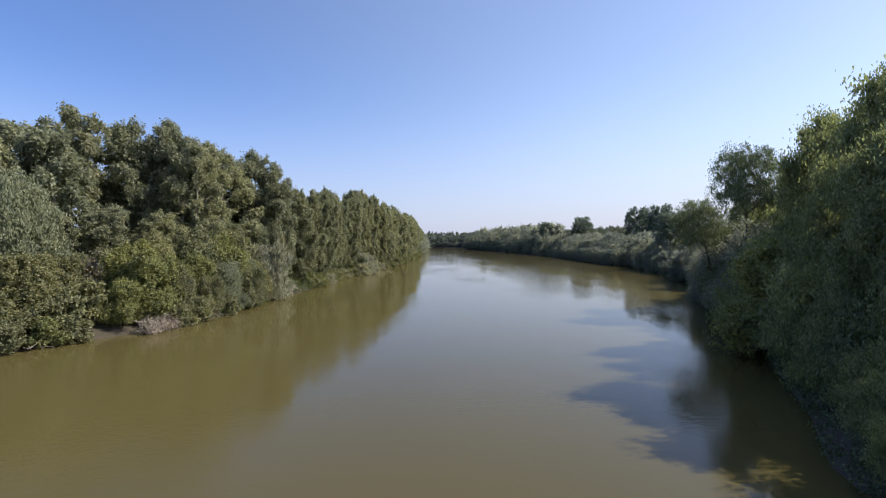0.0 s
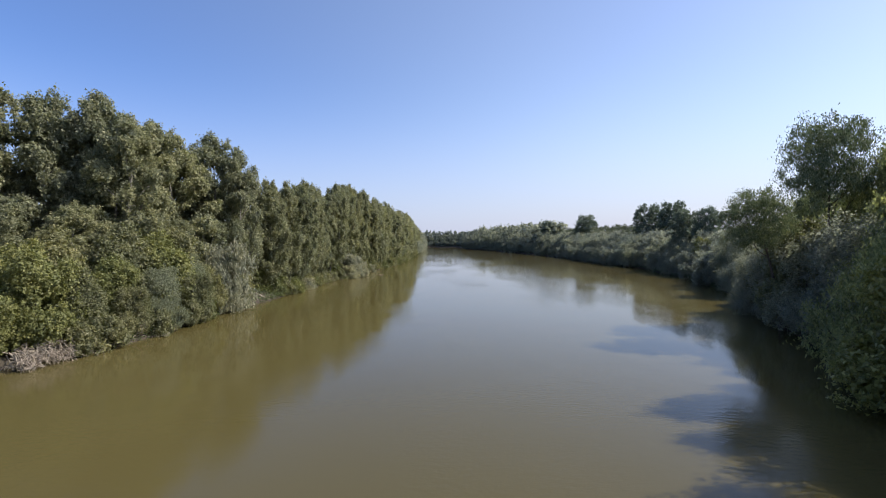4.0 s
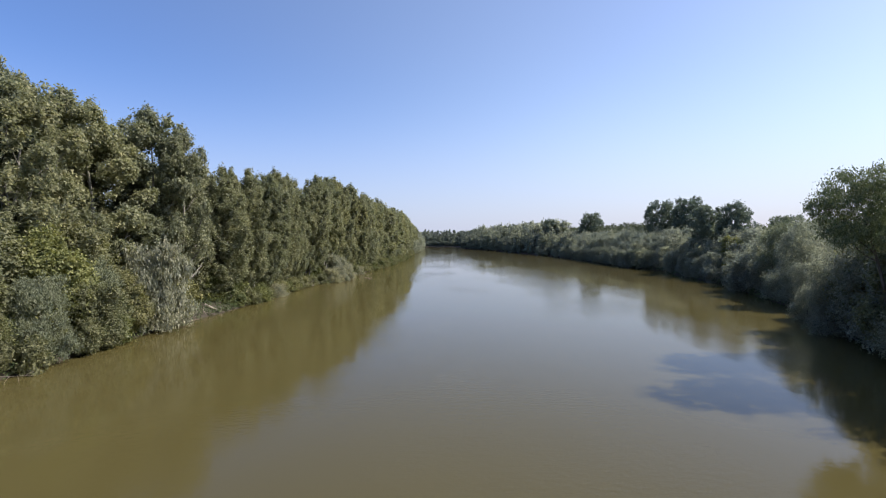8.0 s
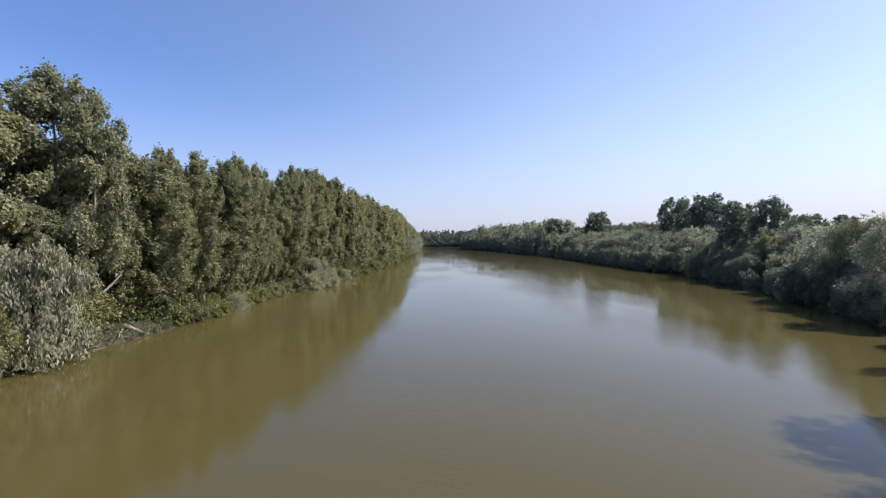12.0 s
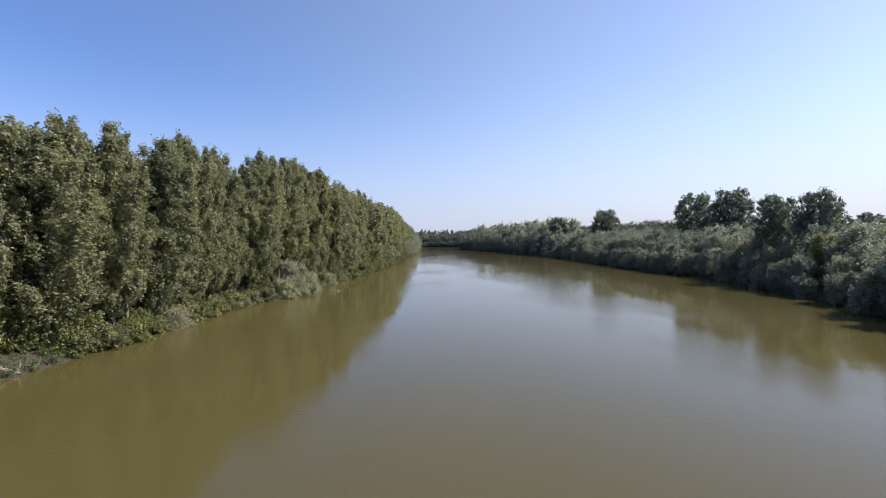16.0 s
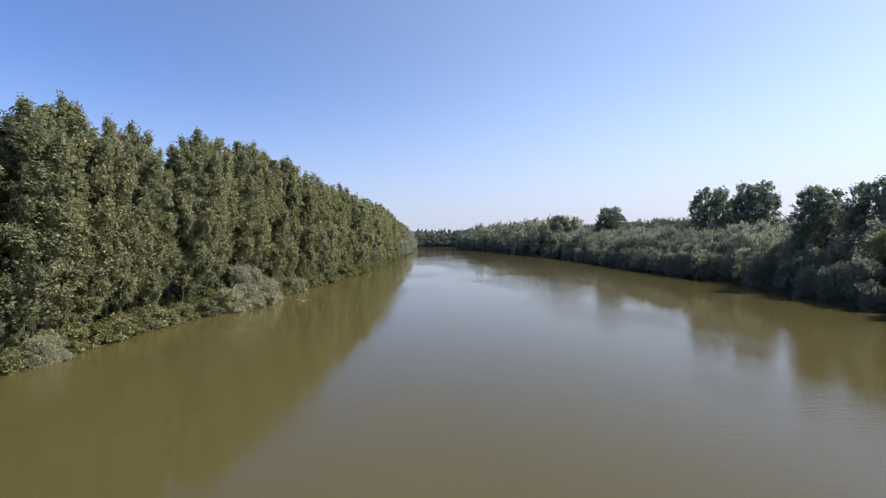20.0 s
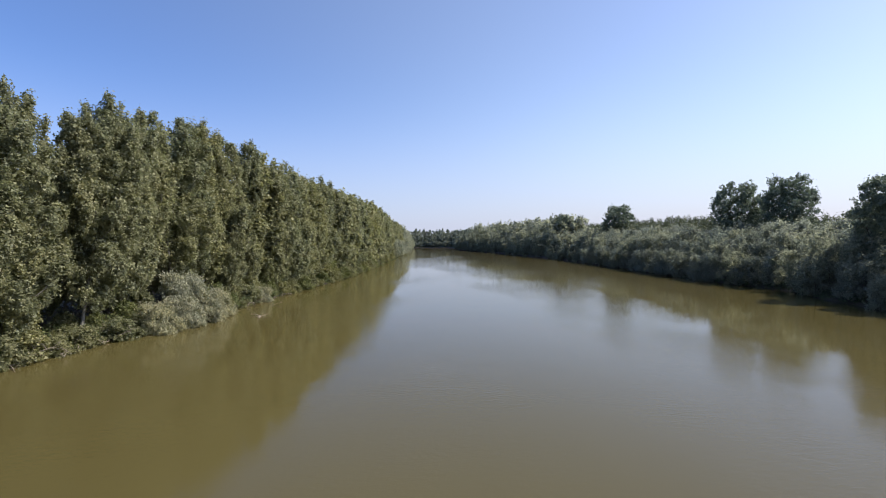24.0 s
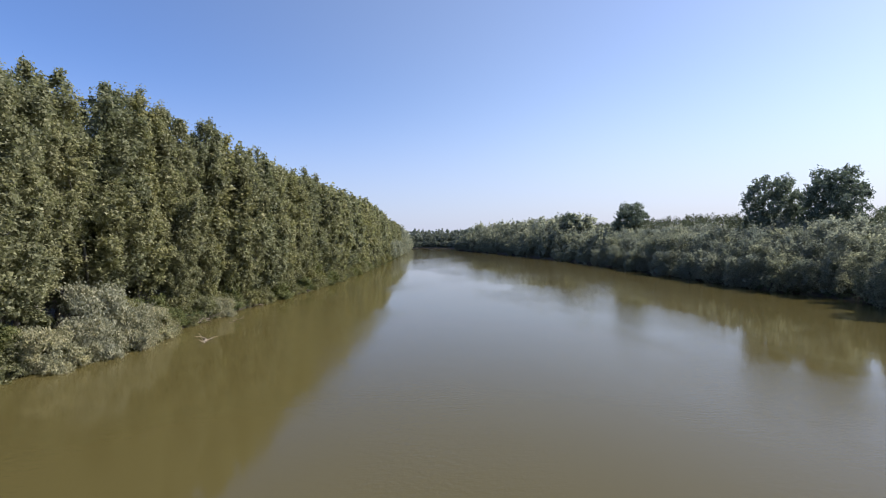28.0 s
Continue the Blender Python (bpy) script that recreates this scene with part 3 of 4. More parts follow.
WORDS = {
    "poplar": "tall slender olive-green poplar with a pale trunk on the bank",
    "bare_poplar": "tall olive-green poplar with a bare leaning pale trunk",
    "mid_poplar": "tall olive-green poplar standing in the bankside row",
    "tall_willow": "large silvery willow among the taller trees",
    "olive_shrub": "low olive-green shrub at the foot of the trees",
    "fine_shrub": "sunlit olive-green shrub with fine leaves at the bank",
    "dark_shrub": "dark green shrub hanging over the shaded waterline",
    "tall_shrub": "tall rounded olive-green shrub overhanging the water",
    "far_poplar": "slender grey-green poplar in a long bankside row",
    "cottonwood": "tall broad grey-green cottonwood with a pale forked trunk",
    "back_cottonwood": "tall grey-green cottonwood behind the bankside trees",
    "willow": "silvery grey-green willow drooping over the water's edge",
    "shrub": "dense green shrub growing on the river bank",
    "yellow_shrub": "yellow-green shrub with sunlit leaves on the river bank",
    "dark_tree": "tall dark green tree leaning over the shaded bank",
    "back_tree": "tall dark green tree behind the shaded bank",
    "open_willow": "tall willow with an open, airy feathery crown",
    "near_sallow": "rounded grey-green willow bush leaning over the shaded waterline",
    "sallow": "rounded grey-green willow bush lining the river bank",
    "far_sallow": "grey-green willow in the dense far bank thicket",
    "broad_tree": "large dark round-crowned tree above the bank thicket",
}


def plant(k, x, y, h, spread=None, v=None, turn=None, lean=(0, 0)):
    """Stands a plant of kind k, h metres high, on the ground at x, y."""
    v = random.randrange(len(KINDS[k])) if v is None else v
    rec = KINDS[k][v % len(KINDS[k])]
    s = h / rec["H"]
    w = s if spread is None else spread * s
    turn = random.uniform(0, 360) if turn is None else turn
    m = pose(x, y, float(ground_height(x, y)) - 0.12, lean[0], lean[1], turn) @ Matrix.Diagonal((w, w, s, 1))
    if rec["first"] is not None:
        return copy_thing(rec["first"], m @ Matrix.Diagonal([1 / q for q in rec["first"].scale] + [1]))
    root = new(TITLE[k])
    root.empty_display_size = 0.5
    trunk, limb_meshes, crown = rec["meshes"]
    stem = new("trunk", trunk)
    stem.parent = root
    new("crown", crown).parent = root
    for me in limb_meshes:
        new("limb", me).parent = stem
    tagged(root, WORDS[k], "shrub" if "shrub" in k or "sallow" in k else "tree", TITLE[k].replace("_", " ") + "s along the river")
    rec["first"] = root
    root.matrix_basis = m
    return root


def thicket(name, label, rows):
    """Far bushes grown together: one sheet of foliage; rows of x, y, height, spread."""
    pieces = []
    for i, (x, y, h, w) in enumerate(rows):
        rec = KINDS["far_sallow"][i % len(KINDS["far_sallow"])]
        crown = rec["meshes"][2]
        v = np.empty(len(crown.vertices) * 3, np.float32)
        crown.vertices.foreach_get("co", v)
        s = h / rec["H"]
        a = random.uniform(0, 6.283)
        turn = np.array(((math.cos(a), math.sin(a), 0), (-math.sin(a), math.cos(a), 0), (0, 0, 1)))
        v = v.reshape(-1, 3) @ turn * (s * w, s * w, s) + (x, y, float(ground_height(x, y)) - 0.12)
        pieces.append((v, np.arange(len(v)).reshape(-1, 3)))
    tagged(new(name, mesh_of(name, *joined(pieces), LEAF["sallow"])), label, "thicket", kind="stuff")


def left_bank(y):
    return float(np.interp(y, [a for a, _ in LEFT], [b for _, b in LEFT]))


def right_bank(y):
    return float(np.interp(y, [a for a, _ in RIGHT], [b for _, b in RIGHT]))


# ---------------- left bank: tall mixed trees at the start ----------------
rnd = random.uniform
for x, y, h, w in ((-47, 86.5, 28.6, 0.95), (-50.5, 88, 31.2, 0.8), (-54.6, 88.5, 32.4, 0.8), (-59.5, 87, 32.8, 0.85), (-66, 81.5, 33, 0.9), (-43.4, 105, 30.6, 1.0), (-46, 97, 29, 1.0), (-50.5, 96, 30, 1.05), (-38, 104.8, 27.4, 0.75), (-40.5, 111, 22.2, 0.85)):
    plant("cottonwood", x, y, h, w)
for x, y, h, w in ((-61, 73, 27, 0.95), (-67, 66, 25, 1), (-58, 98, 28, 1), (-62, 90, 29, 1), (-52, 106, 26, 1), (-45, 117, 23, 0.95), (-39.5, 116, 22, 0.8), (-50, 114, 24, 1), (-72, 74, 29, 1)):
    plant("back_cottonwood", x, y, h, w)
for x, y, h in ((-56, 66, 15), (-51, 70, 15), (-48, 77, 15), (-44.5, 84, 14), (-42.5, 92, 14), (-41, 99, 14)):
    plant("cottonwood", x, y, h, 1.25)
plant("willow", -35.3, 93, 10.8, 0.8, v=1)
plant("tall_willow", -52.5, 58, 19, 0.85)
for x, y, h, k in ((-48.5, 53, 9, "tall_shrub"), (-49.5, 50, 5, "olive_shrub"), (-46.5, 53.5, 4.5, "olive_shrub"), (-44.5, 57.5, 5.5, "olive_shrub"), (-53, 46.5, 12, "tall_shrub"), (-45.5, 55.5, 5, "olive_shrub"), (-48.5, 56, 9, "tall_shrub"), (-41, 63.5, 9.6, "yellow_shrub"), (-41.5, 60, 6.5, "yellow_shrub"), (-45, 65, 10, "yellow_shrub"), (-44, 69, 12, "tall_shrub"), (-38.5, 67, 8, "tall_shrub"),
                   (-39.5, 73, 9, "yellow_shrub"), (-41.5, 77, 13, "tall_shrub"), (-38.5, 81, 12, "yellow_shrub"), (-37, 86.5, 9.5, "tall_willow"), (-40.5, 88, 12.5, "tall_shrub"), (-36.5, 90, 7.5, "tall_shrub"),
                   (-38.5, 100, 9, "tall_shrub"), (-38, 104, 5, "olive_shrub"), (-38.5, 111, 9, "tall_shrub"), (-54, 41, 11.5, "tall_shrub"), (-35.6, 77, 8.6, "tall_willow"), (-37.5, 111, 5, "shrub"),
                   (-36.5, 71, 6, "tall_shrub"), (-46.6, 48.6, 3.6, "olive_shrub"), (-44.7, 51.4, 3.4, "shrub"), (-43, 53.8, 3, "olive_shrub"), (-48.8, 44.5, 4, "olive_shrub"), (-50.2, 40, 4, "shrub"), (-50.6, 36, 4, "olive_shrub"), (-37, 64.2, 3.6, "olive_shrub"), (-35.9, 67, 3.8, "olive_shrub"), (-34.9, 74.5, 3.4, "olive_shrub"), (-34.9, 86, 3.6, "shrub"), (-35, 82, 7.5, "tall_shrub"), (-36, 99, 5, "olive_shrub"), (-34.2, 113.5, 4, "shrub"), (-33.8, 117, 3.6, "shrub")):
    plant(k, x, y, h)

# ---------------- left bank: poplar rows ----------------
FRONT = ((-34.5, 113.5, 22.5), (-36, 118.5, 25.3), (-33.8, 121, 25.5), (-31.7, 123.5, 24.1), (-33, 128.5, 25), (-33.5, 133, 26.5), (-33.1, 137, 27.5), (-33.5, 142.5, 26.2), (-34, 146.8, 24.6), (-35, 150, 27.4),
         (-31.8, 154.5, 26.6), (-33.5, 158.5, 28.3), (-33.5, 162.7, 27.5), (-33.5, 166.5, 26.8), (-33.5, 173, 29.2), (-33.9, 177.3, 30.3), (-33, 181.5, 31.1), (-32, 187, 30.6), (-31.5, 193, 30.4), (-29.4, 198.7, 30),
         (-26.8, 201.5, 29), (-27.5, 208, 29.3), (-27.5, 214, 28.6), (-27, 220, 29.2), (-26.3, 226.4, 28.7), (-26.5, 232, 29.3), (-26, 238, 29.8), (-24.5, 245.5, 29.2))
for x, y, top in FRONT:
    x = min(x, left_bank(y) - 1.6)
    look_of = "mid_poplar" if y > 195 else "bare_poplar" if y in (150, 154.5, 162.7, 173) else "poplar"
    plant(look_of, x, y, top - (1.5 if y > 195 else 0.8), rnd(0.92, 1.28), lean=(rnd(-2.5, 2.5), rnd(-2.5, 2.5)))
y = 114.0
while y < 250:
    x = float(np.interp(y, [r[1] for r in FRONT], [r[0] for r in FRONT]))
    top = float(np.interp(y, [r[1] for r in FRONT], [r[2] for r in FRONT]))
    plant("mid_poplar", x - rnd(4.5, 6.5), y, top - 1.8 - rnd(1.8, 6.5), rnd(0.9, 1.2))
    if y > 124 and not 147 < y < 170 and random.random() < 0.75:
        plant("mid_poplar" if y > 185 else "poplar", min(x + rnd(1.5, 2.8), left_bank(y + 2.5) - 1.2), y + 2.5, top * rnd(0.5, 0.72), rnd(1.0, 1.3))
    y += rnd(5.4, 7.4)
ROW_Y, ROW_TOP = (245, 273, 324, 418, 480, 530), (28.4, 29.4, 28.9, 26, 25.5, 24)
while y < 530:
    for off in (3.6, 8.5) if y < 400 else (6, 11):
        yy = y + rnd(-1.4, 1.4)
        plant("far_poplar", left_bank(yy) - off + rnd(-1, 1), yy, float(np.interp(yy, ROW_Y, ROW_TOP)) - 1.6 + rnd(-2.4, 0.8), rnd(0.95, 1.2))
    y += rnd(4.8, 6.2)
for x, y, h in ((-27.8, 161, 4.6), (-26.8, 164.5, 4.9), (-26.4, 169.5, 5.2), (-26.6, 174.5, 4.2), (-28.6, 168, 6.4), (-25.8, 190, 3.6), (-31.8, 129.5, 3.4)):
    plant("willow", x, y, h, 1.15)
y = 114.0
while y < 300:
    plant(random.choice(("shrub", "olive_shrub", "olive_shrub")), left_bank(y) - rnd(-0.4, 1.0), y, rnd(1.5, 3.5), rnd(1.0, 1.4))
    plant(random.choice(("shrub", "olive_shrub", "olive_shrub")), left_bank(y) - rnd(2.4, 4.0), y + rnd(0, 2), rnd(2.2, 4.6), rnd(0.9, 1.2)) if random.random() < 0.6 else None
    y += rnd(1.9, 3.5)
while y < 500:
    plant("olive_shrub", left_bank(y) - rnd(0.4, 1.8), y, rnd(2.2, 4.5), 1.2)
    y += rnd(5, 8)
y = 395.0
spots = []
while y < 560:
    spots.append((left_bank(y) - rnd(0.3, 2.0), y + rnd(-2, 2), rnd(5, 12), rnd(1.0, 1.4)))
    y += 4.6
y = 505.0
while y < 705:
    for off, lo, hi in ((1.5, 8, 14), (7, 15, 21), (13, 20, 25)):
        spots.append((left_bank(y) - off, y + rnd(-2, 2), rnd(lo, hi), rnd(0.9, 1.2)))
    y += 6.5
thicket("far_thicket", "grey-green trees and bushes along the far bank", spots)

# ---------------- right bank: tall shaded trees near the start ----------------
# those with y below 28 are added out of view, to shade the near water
for x, y, h, w in ((32.5, 33, 18.5, 0.85), (37.5, 38.5, 25, 0.85), (40, 45, 23.2, 0.85), (42.5, 51, 24, 0.85), (46, 58, 18, 0.85), (44, 34, 23, 1), (38.5, 31.5, 19, 0.9), (34, 28.5, 15, 0.8), (34.5, 14, 20, 0.9), (30, 6, 18, 0.9), (30, 21.5, 17, 0.9), (32, 27, 19, 0.8), (31, 14.5, 17, 0.9), (48, 46, 23, 1), (46, 41, 23.4, 0.9), (46, 55.5, 21, 0.9),
                   (54.5, 63, 15, 0.9), (54, 56, 20, 1), (57, 74, 18, 0.9), (60, 84, 17, 0.9), (62, 64, 20, 1), (66, 94, 16, 0.9), (54, 40, 23, 1)):
    plant("back_tree" if x > 45.5 or y < 28 else "dark_tree", x, y, h, w)
for x, y, h, k in ((34, 47, 12, "yellow_shrub"), (40.1, 58, 11, "dark_shrub"), (43.5, 62, 13.5, "near_sallow"), (37.6, 52, 12, "dark_shrub"), (37.5, 51, 10.5, "tall_shrub"), (35.1, 44, 11, "dark_shrub"), (31.1, 37, 9, "dark_shrub"), (28.6, 31, 7, "dark_shrub"),
                   (44.5, 67, 11.5, "near_sallow"), (46.5, 73, 12, "near_sallow"), (48.5, 79.5, 12, "near_sallow"), (51, 85.5, 11, "near_sallow"), (53, 91.5, 10.5, "near_sallow"), (27.1, 26.5, 5, "dark_shrub"), (23.9, 24.5, 4, "dark_shrub"), (25.8, 28, 4.5, "dark_shrub"), (21.2, 21, 3, "dark_shrub"), (30.1, 35.5, 5, "dark_shrub"), (34.6, 43, 7, "dark_shrub"), (38.1, 50, 8, "dark_shrub"), (32.6, 33, 9, "dark_shrub"), (36.6, 40, 11, "dark_shrub"), (28.6, 34, 5.5, "dark_shrub"), (32.6, 42, 7, "dark_shrub"), (36.1, 47, 8, "dark_shrub"), (30.1, 29, 8, "dark_shrub"), (32.6, 25, 7, "dark_shrub"), (22.5, 21.5, 3, "fine_shrub"), (25, 21, 3.6, "fine_shrub"), (20.5, 17, 2.8, "fine_shrub"), (23, 18, 3, "fine_shrub"), (25.5, 16, 3.2, "fine_shrub"), (28, 22, 4, "fine_shrub"), (29, 17, 3.5, "fine_shrub")):
    plant(k, x, y, h)
plant("open_willow", 46, 69.5, 25, 0.9, v=0, lean=(0, -3))
plant("open_willow", 46.2, 77, 19.4, 1.1, v=1, turn=0, lean=(0, -11))
plant("yellow_shrub", 86, 163, 11)
plant("yellow_shrub", 91, 157, 12)
plant("dark_tree", 50.5, 66, 21.5, 0.8)
plant("dark_tree", 51.5, 71.5, 17, 0.9)
plant("tall_shrub", 48.5, 67.5, 11.5, 0.8)
plant("tall_shrub", 49, 77, 14.5, 0.9)
plant("dark_tree", 54, 82, 18, 0.9)
plant("tall_shrub", 54, 88, 13.5, 0.9)
plant("near_sallow", 65.5, 114, 14, 1.0)
plant("near_sallow", 70, 120, 11, 1.1)
plant("sallow", 71.5, 136.5, 9, 1.2)
plant("tall_willow", 73, 127, 14.8, 1.1, v=1)

# ---------------- right bank: willow thicket and the large trees over it ----------------
y = 90.0
while y < 330:
    for off, lo, hi in ((0.2, 5, 8.5), (5.5, 8, 11.5), (12, 10, 13.5), (20, 11, 14)):
        yy = y + rnd(-2.2, 2.2)
        plant("near_sallow" if yy < 130 else "sallow", right_bank(yy) + off + rnd(-1.4, 1.4), yy, rnd(lo, hi) + (0 if yy < 190 else 0.8), rnd(0.9, 1.25))
    y += 5.6
spots = []
while y < 640:
    for off, lo, hi in ((0.3, 5, 9), (3.5, 9, 13), (8, 13, 17), (16, 18, 22), (25, 23, 27)) if y > 392 else ((0.3, 5, 8), (3.5, 8, 11), (8, 11, 14), (16, 13, 16), (25, 14, 17)):
        yy = y + rnd(-2.5, 2.5)
        spots.append((right_bank(yy) + off + rnd(-1.4, 1.4), yy, rnd(lo, hi), rnd(0.8, 1.15)))
    y += 7.2
thicket("willow_thicket", "dense grey-green willow thicket along the far bank", spots)
for x, y, h, w in ((113.5, 240, 28, 0.95), (110.5, 257, 28.4, 0.95), (93.5, 175.5, 21, 0.85), (93, 187.5, 21, 0.9), (105, 348, 27.5, 1.05), (91, 404, 26, 0.75),
                   (228, 337, 25, 1.0), (251, 357, 26.5, 1.1), (246, 322, 24, 1.0)):
    plant("broad_tree", x, y, h, w)


# ---------------- far woods ----------------
def wood(name, label, spots, leaf, per=264, size=1.15, low=0.05, flat=False):
    """Many crowns far off, joined; spots: rows of x, y, height, width."""
    rng = np.random.default_rng(len(name))
    cen, rad = [], []
    for x, y, h, w in spots:
        g = float(ground_height(x, y))
        u = rng.uniform(low, 1, 22)
        a = rng.uniform(0, 6.283, 22)
        r = w * np.interp(u, (0, 0.3, 0.65, 0.9, 1), (0.7, 1, 1, 0.9, 0.7) if flat else (0.7, 1, 0.85, 0.5, 0.15)) * np.sqrt(rng.uniform(0.3, 1, 22))
        cen.append(np.stack((x + r * np.cos(a), y + r * np.sin(a), g + u * (h - 1)), -1))
        rad.append(rng.uniform(0.8, 1.5, 22))
    cen, rad = np.concatenate(cen), np.concatenate(rad)
    me = mesh_of(name, *leaves(rng, cen, rad, max(3, per // 22), size, 0.75, 1.2), LEAF[leaf])
    tagged(new(name, me), label, "woodland", kind="stuff")


spots = []
for y in np.arange(95, 560, 5.6):
    for off in np.arange(24, 62, 5.2):
        yy, xx = y + rnd(-2, 2), right_bank(y) + off + rnd(-2, 2)
        spots.append((xx, yy, (12.5 if y < 170 else 14.5 if y < 230 else 17 if y < 280 else 19.5) + rnd(-0.4, 0.4), rnd(3.0, 3.6)))
wood("poplar_plantation", "even grey-green plantation of poplars behind the thicket", spots, "plantation", 374, 0.55, 0.35, True)
spots = []
for y in np.arange(120, 690, 6.5):
    for off in (15, 21, 27):
        spots.append((left_bank(y) - off + rnd(-1.5, 1.5), y + rnd(-2, 2), rnd(22, 26), rnd(2.6, 3.4)))
wood("poplar_stand", "dense poplar stand behind the bankside row", spots, "poplar", 330, 0.62)
spots = []
for y in np.arange(40, 300, 5.0):
    for off in (13, 18, 26, 34) if y < 125 else (12, 20):
        spots.append((left_bank(y) - off + rnd(-1.5, 1.5), y + rnd(-2, 2), rnd(5, 10), rnd(2.6, 3.4)))
# twiggy understorey; its pale brown brightens the dark gaps behind the trees
wood("undergrowth", "dense brown shaded undergrowth behind the bankside trees", spots, "dry", 264, 0.6)
spots = []
LINE = ((46, 640), (42, 690), (32, 750), (-8, 781), (-80, 805), (-300, 838), (-700, 904))
for (ax, ay), (bx, by) in zip(LINE, LINE[1:]):
    steps = int(math.hypot(bx - ax, by - ay) / 5)
    for i in range(steps):
        for row in range(6):
            f = (i + rnd(0, 1)) / steps
            spots.append((ax + (bx - ax) * f + row * 4, ay + (by - ay) * f + row * 6, (8, 15, 19, 22, 24, 25)[row] + rnd(-2, 2), rnd(3.5, 5)))
# the haze of this belt lies in its grey-blue leaf colour
wood("far_wood", "hazy belt of riverside woodland at the river's bend", spots, "sallow", 220, 2.1)
spots = []
for y in np.arange(-150, 40, 7):
    for off in (5, 12, 19):
        spots.append((left_bank(y) - off, y, rnd(20, 28), 4))
        spots.append((right_bank(y - 46) + off, y - 46, rnd(15, 20), 4))
for y in np.arange(-60, 100, 6.5):
    for off in np.arange(34, 100, 7):
        spots.append((right_bank(y) + off + rnd(-2, 2), y + rnd(-2, 2), rnd(11, 15), 4))
        spots.append((left_bank(y) - off - 6 + rnd(-2, 2), y + rnd(-2, 2), rnd(14, 20), 4))
for x in np.arange(-60, 20, 9):
    spots.append((x, -420 - rnd(0, 20), 24, 5))
wood("bankside_wood", "green woodland along the banks and behind the trees", spots, "cottonwood", 264, 0.9)

# ---------------- herbs at the water's edge ----------------
rng = np.random.default_rng(7)
for name, bank, side, y0, y1, count in (("bank_herbs", left_bank, -1, 62, 500, 7000), ("bank_weeds", right_bank, 1, 5, 260, 3400)):
    ys = rng.uniform(y0, y1, count)
    xs = np.array([bank(v) for v in ys]) + side * (rng.uniform(0, 1, count) ** 1.6 * 5 - 0.1)
    cen = np.stack((xs, ys, np.maximum(ground_height(xs, ys), 0) + rng.uniform(0.05, 1.1, count)), -1)
    me = mesh_of(name, *leaves(rng, cen, rng.uniform(0.3, 0.75, count), 18, 0.19, 0.6, 0.9), LEAF["herb"])
    tagged(new(name, me), "low green nettles and herbs along the water's edge", "undergrowth", kind="stuff")


# ---------------- dead wood ----------------
def branch_path(rng, start, way, length, n=6, curl=0.25):
    pts, d = [np.array(start, float)], unit(np.array(way, float))
    for _ in range(n - 1):
        d = unit(d + curl * rng.normal(size=3) * (1, 1, 0.6))
        pts.append(pts[-1] + d * length / (n - 1))
    return np.array(pts)


def dead_wood(title, label, category, at, sticks, seed, curl=0.25):
    """A heap or trunk of bare branches: sticks are rows of start, way, length, radius, relative to the place at."""
    rng = np.random.default_rng(seed)
    root = new(title)
    root.location = at
    for start, way, length, r in sticks:
        path = branch_path(rng, start, way, length, 6, curl)
        pieces = [tube(path, np.linspace(r, r * 0.35, 6), 6)]
        for k in (2, 3, 4):
            side = branch_path(rng, path[k], unit(np.array(way, float)) + rng.normal(size=3) * 0.9, min(length * 0.35, 1.8), 4)
            pieces.append(tube(side, np.linspace(r * 0.5, r * 0.12, 4), 5))
        me = mesh_of("branch", *joined(pieces), BARK["bleached"])
        me.shade_smooth()
        new("branch", me).parent = root
    return tagged(root, label, category)


def heap(rng, n, wide, deep, high, length, r):
    rows = []
    for _ in range(n):
        a = rng.uniform(0, 6.283)
        rows.append(((rng.uniform(-wide, wide), rng.uniform(-deep, deep), rng.uniform(0.0, high) * 0.8), (math.cos(a), math.sin(a) * 0.8, rng.uniform(-0.25, 0.45)), length * rng.uniform(0.5, 1.2), r * rng.uniform(0.4, 1.2)))
    return rows


rng = np.random.default_rng(11)
pile = []
for _ in range(230):
    a, h = rng.uniform(-2.9, 3.4), rng.uniform(0.2, 1.9)
    pile.append(((rng.uniform(-1.6, 1.0) - 0.35 * h, a, h), (rng.uniform(0.1, 1.0), -0.25 * a + rng.uniform(-0.9, 0.5), rng.uniform(-1.0, 0.25)), rng.uniform(1.0, 2.5), rng.uniform(0.025, 0.075)))
dead_wood("brush_pile", "pile of bleached dead branches washed up at the water's edge", "driftwood", (-37.4, 60.9, 0.0), pile, 1, 0.35)
dead_wood("fallen_trunk", "thick pale fallen trunk sliding from the bank into water", "driftwood", (-35.6, 106.6, 0.2), [((0, 0, 1.3), (0.9, 0.3, -0.5), 3.4, 0.3), ((0.2, -0.6, 0.9), (0.5, -0.85, -0.25), 3.0, 0.12), ((0.6, -1.4, 0.3), (0.9, -0.4, -0.12), 2.2, 0.08)], 2, 0.1)
dead_wood("driftwood", "bare driftwood branch stranded in shallow water", "driftwood", (-20, 173.5, 0.02), [((0, 0, 0), (0.5, -0.8, 0.1), 2.2, 0.12), ((0, 0.3, 0), (-0.7, 0.5, 0.12), 1.6, 0.09), ((0.3, -0.3, 0), (0.8, 0.3, 0.35), 1.2, 0.07)], 3)
dead_wood("driftwood", "thin bare driftwood branch floating near the bank", "driftwood", (-22.2, 186, 0.0), [((0, 0, 0.0), (0.8, 0.4, 0.08), 1.6, 0.06), ((0, -1.4, 0), (0.8, 0.2, 0.05), 1.3, 0.05)], 4)
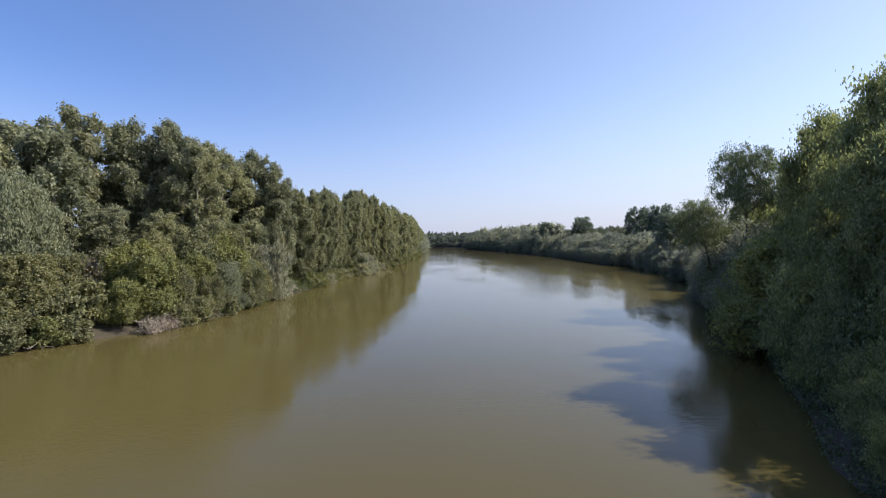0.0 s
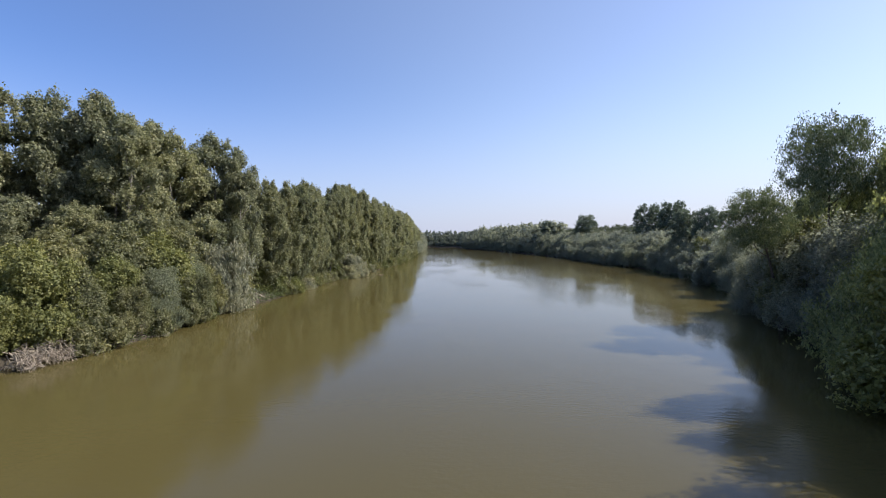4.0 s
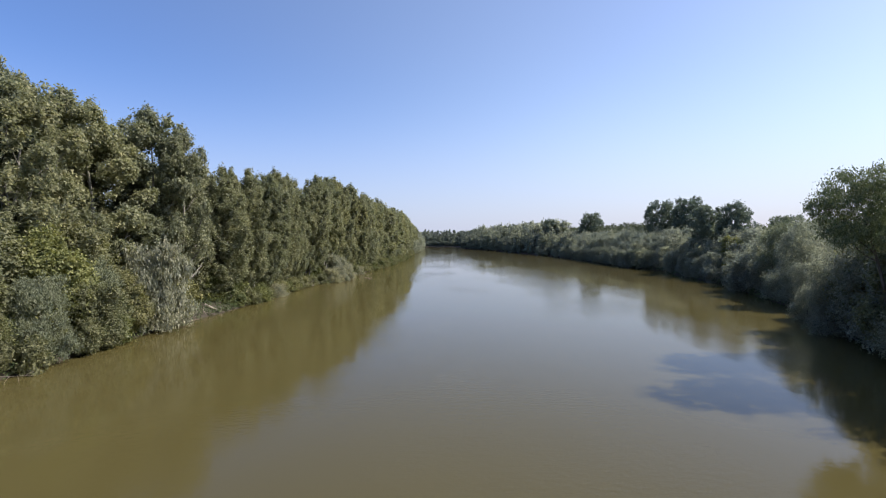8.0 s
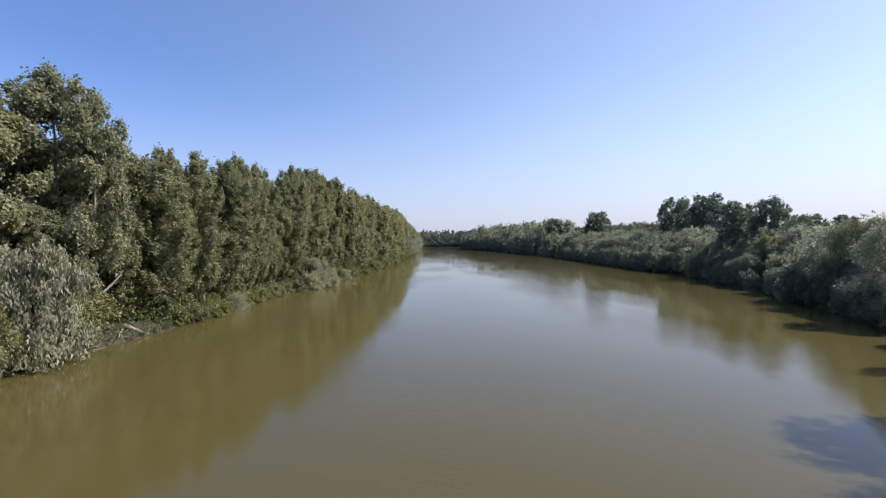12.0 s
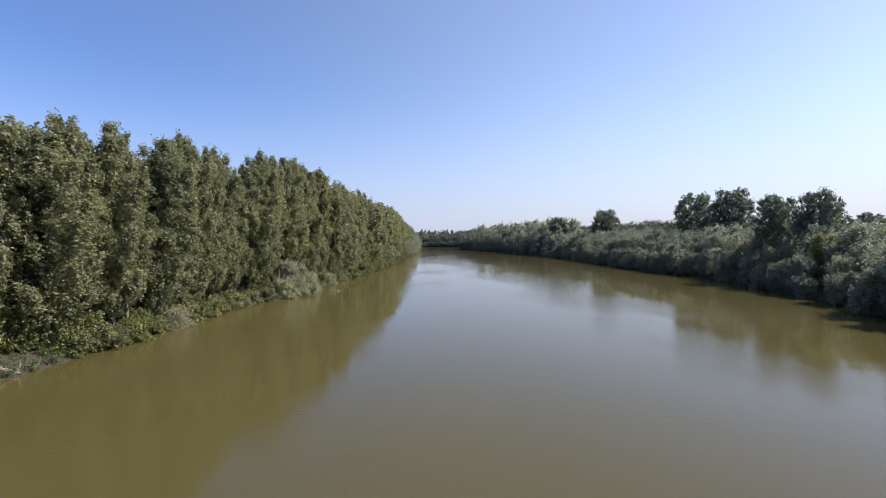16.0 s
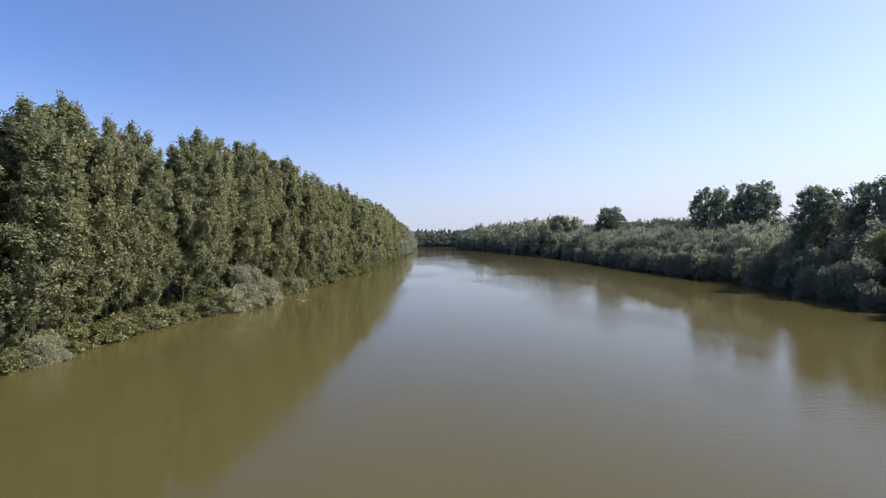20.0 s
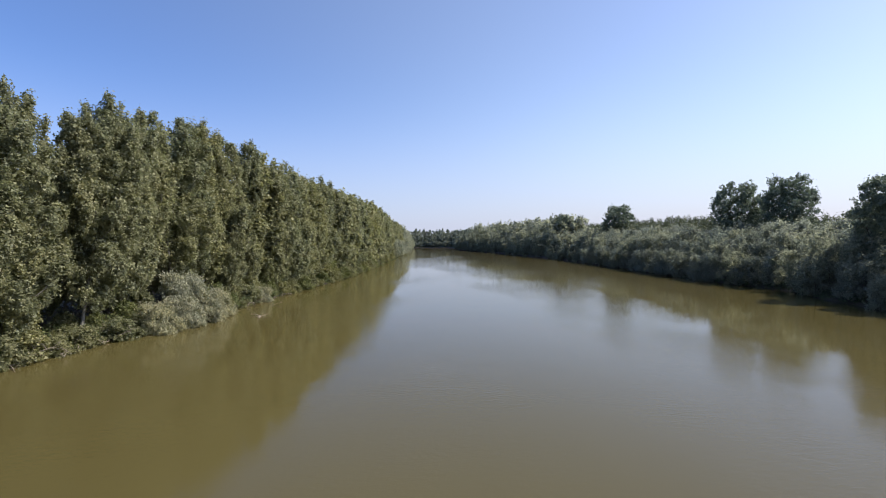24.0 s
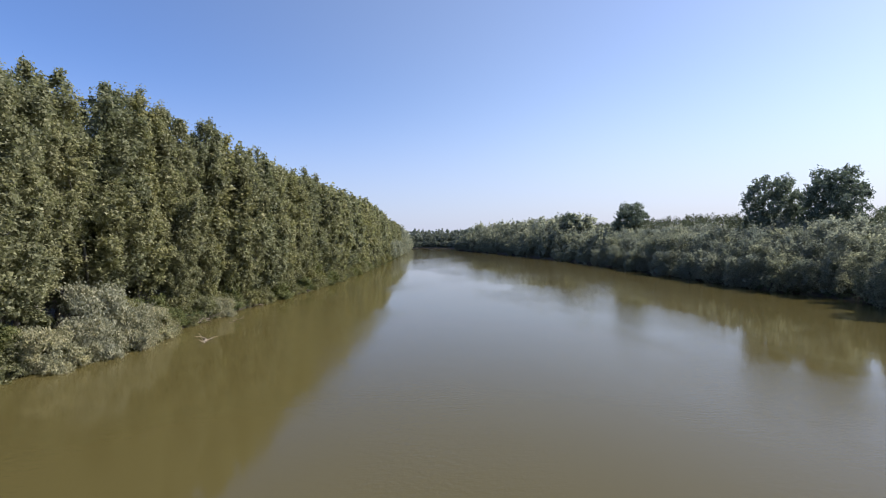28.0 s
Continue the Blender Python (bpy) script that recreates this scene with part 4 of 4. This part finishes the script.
for i, y in enumerate((50, 64, 70, 98, 122, 128, 134, 139, 146, 149, 152, 157, 161, 168, 176, 186, 189, 201)):
    dead_wood("dead_branch", "bare grey branches hanging from the bank into water", "driftwood", (left_bank(y) + 0.5, y, 0.2), heap(rng, 9 if y in (149, 186, 161) else 5, 0.7, 1.4, 0.6, 2.4, 0.06), 20 + i)
twigs = [((0, 0, 0), (0.02, 0.03, 1), 20, 0.18)]
for _ in range(9):
    twigs.append(((rng.uniform(-0.5, 0.5), rng.uniform(-0.5, 0.5), rng.uniform(16, 20)), (rng.uniform(-0.7, 0.25), rng.uniform(-0.3, 0.3), 1), rng.uniform(3.5, 6), 0.045))
dead_wood("dead_tree", "bare leafless dead treetop among the dark trees", "tree", (49.4, 63.6, 1.7), twigs, 50, 0.16)


def boat(x, y, turn):
    """A small open rowing boat: hull with rim, three thwarts."""
    root = new("rowing_boat")
    n, half, long_ = 11, 0.55, 3.1
    rows = []
    for i in range(n):
        f = i / (n - 1)
        w = half * math.sin(math.pi * (0.12 + 0.80 * f)) ** 0.7
        lift_ = 0.16 * (2 * f - 1) ** 2
        rows.append([(w * a, (f - 0.5) * long_, b + lift_) for a, b in ((-1, 0.42), (-0.86, 0.12), (-0.5, -0.06), (0, -0.1), (0.5, -0.06), (0.86, 0.12), (1, 0.42))])
    v = np.array(rows).reshape(-1, 3)
    f = [(i * 7 + j, i * 7 + j + 1, i * 7 + j + 8, i * 7 + j + 7) for i in range(n - 1) for j in range(6)]
    hull = new("hull", mesh_of("hull", v, f, BOAT))
    hull.parent = root
    thick = hull.modifiers.new("thickness", "SOLIDIFY")
    thick.thickness = 0.03
    for k, yy in enumerate((-0.9, 0.0, 0.9)):
        w = 0.48
        seat = joined([tube(np.array(((-w, yy, 0.3), (0, yy, 0.3), (w, yy, 0.3))), (0.09, 0.09, 0.09), 4)])
        new("thwart", mesh_of("thwart", *seat, BARK["bleached"])).parent = root
    root.matrix_basis = pose(x, y, 0.06, 0, 0, turn)
    return tagged(root, "small pale rowing boat moored at the shaded bank", "boat")


boat(87, 199, 70)
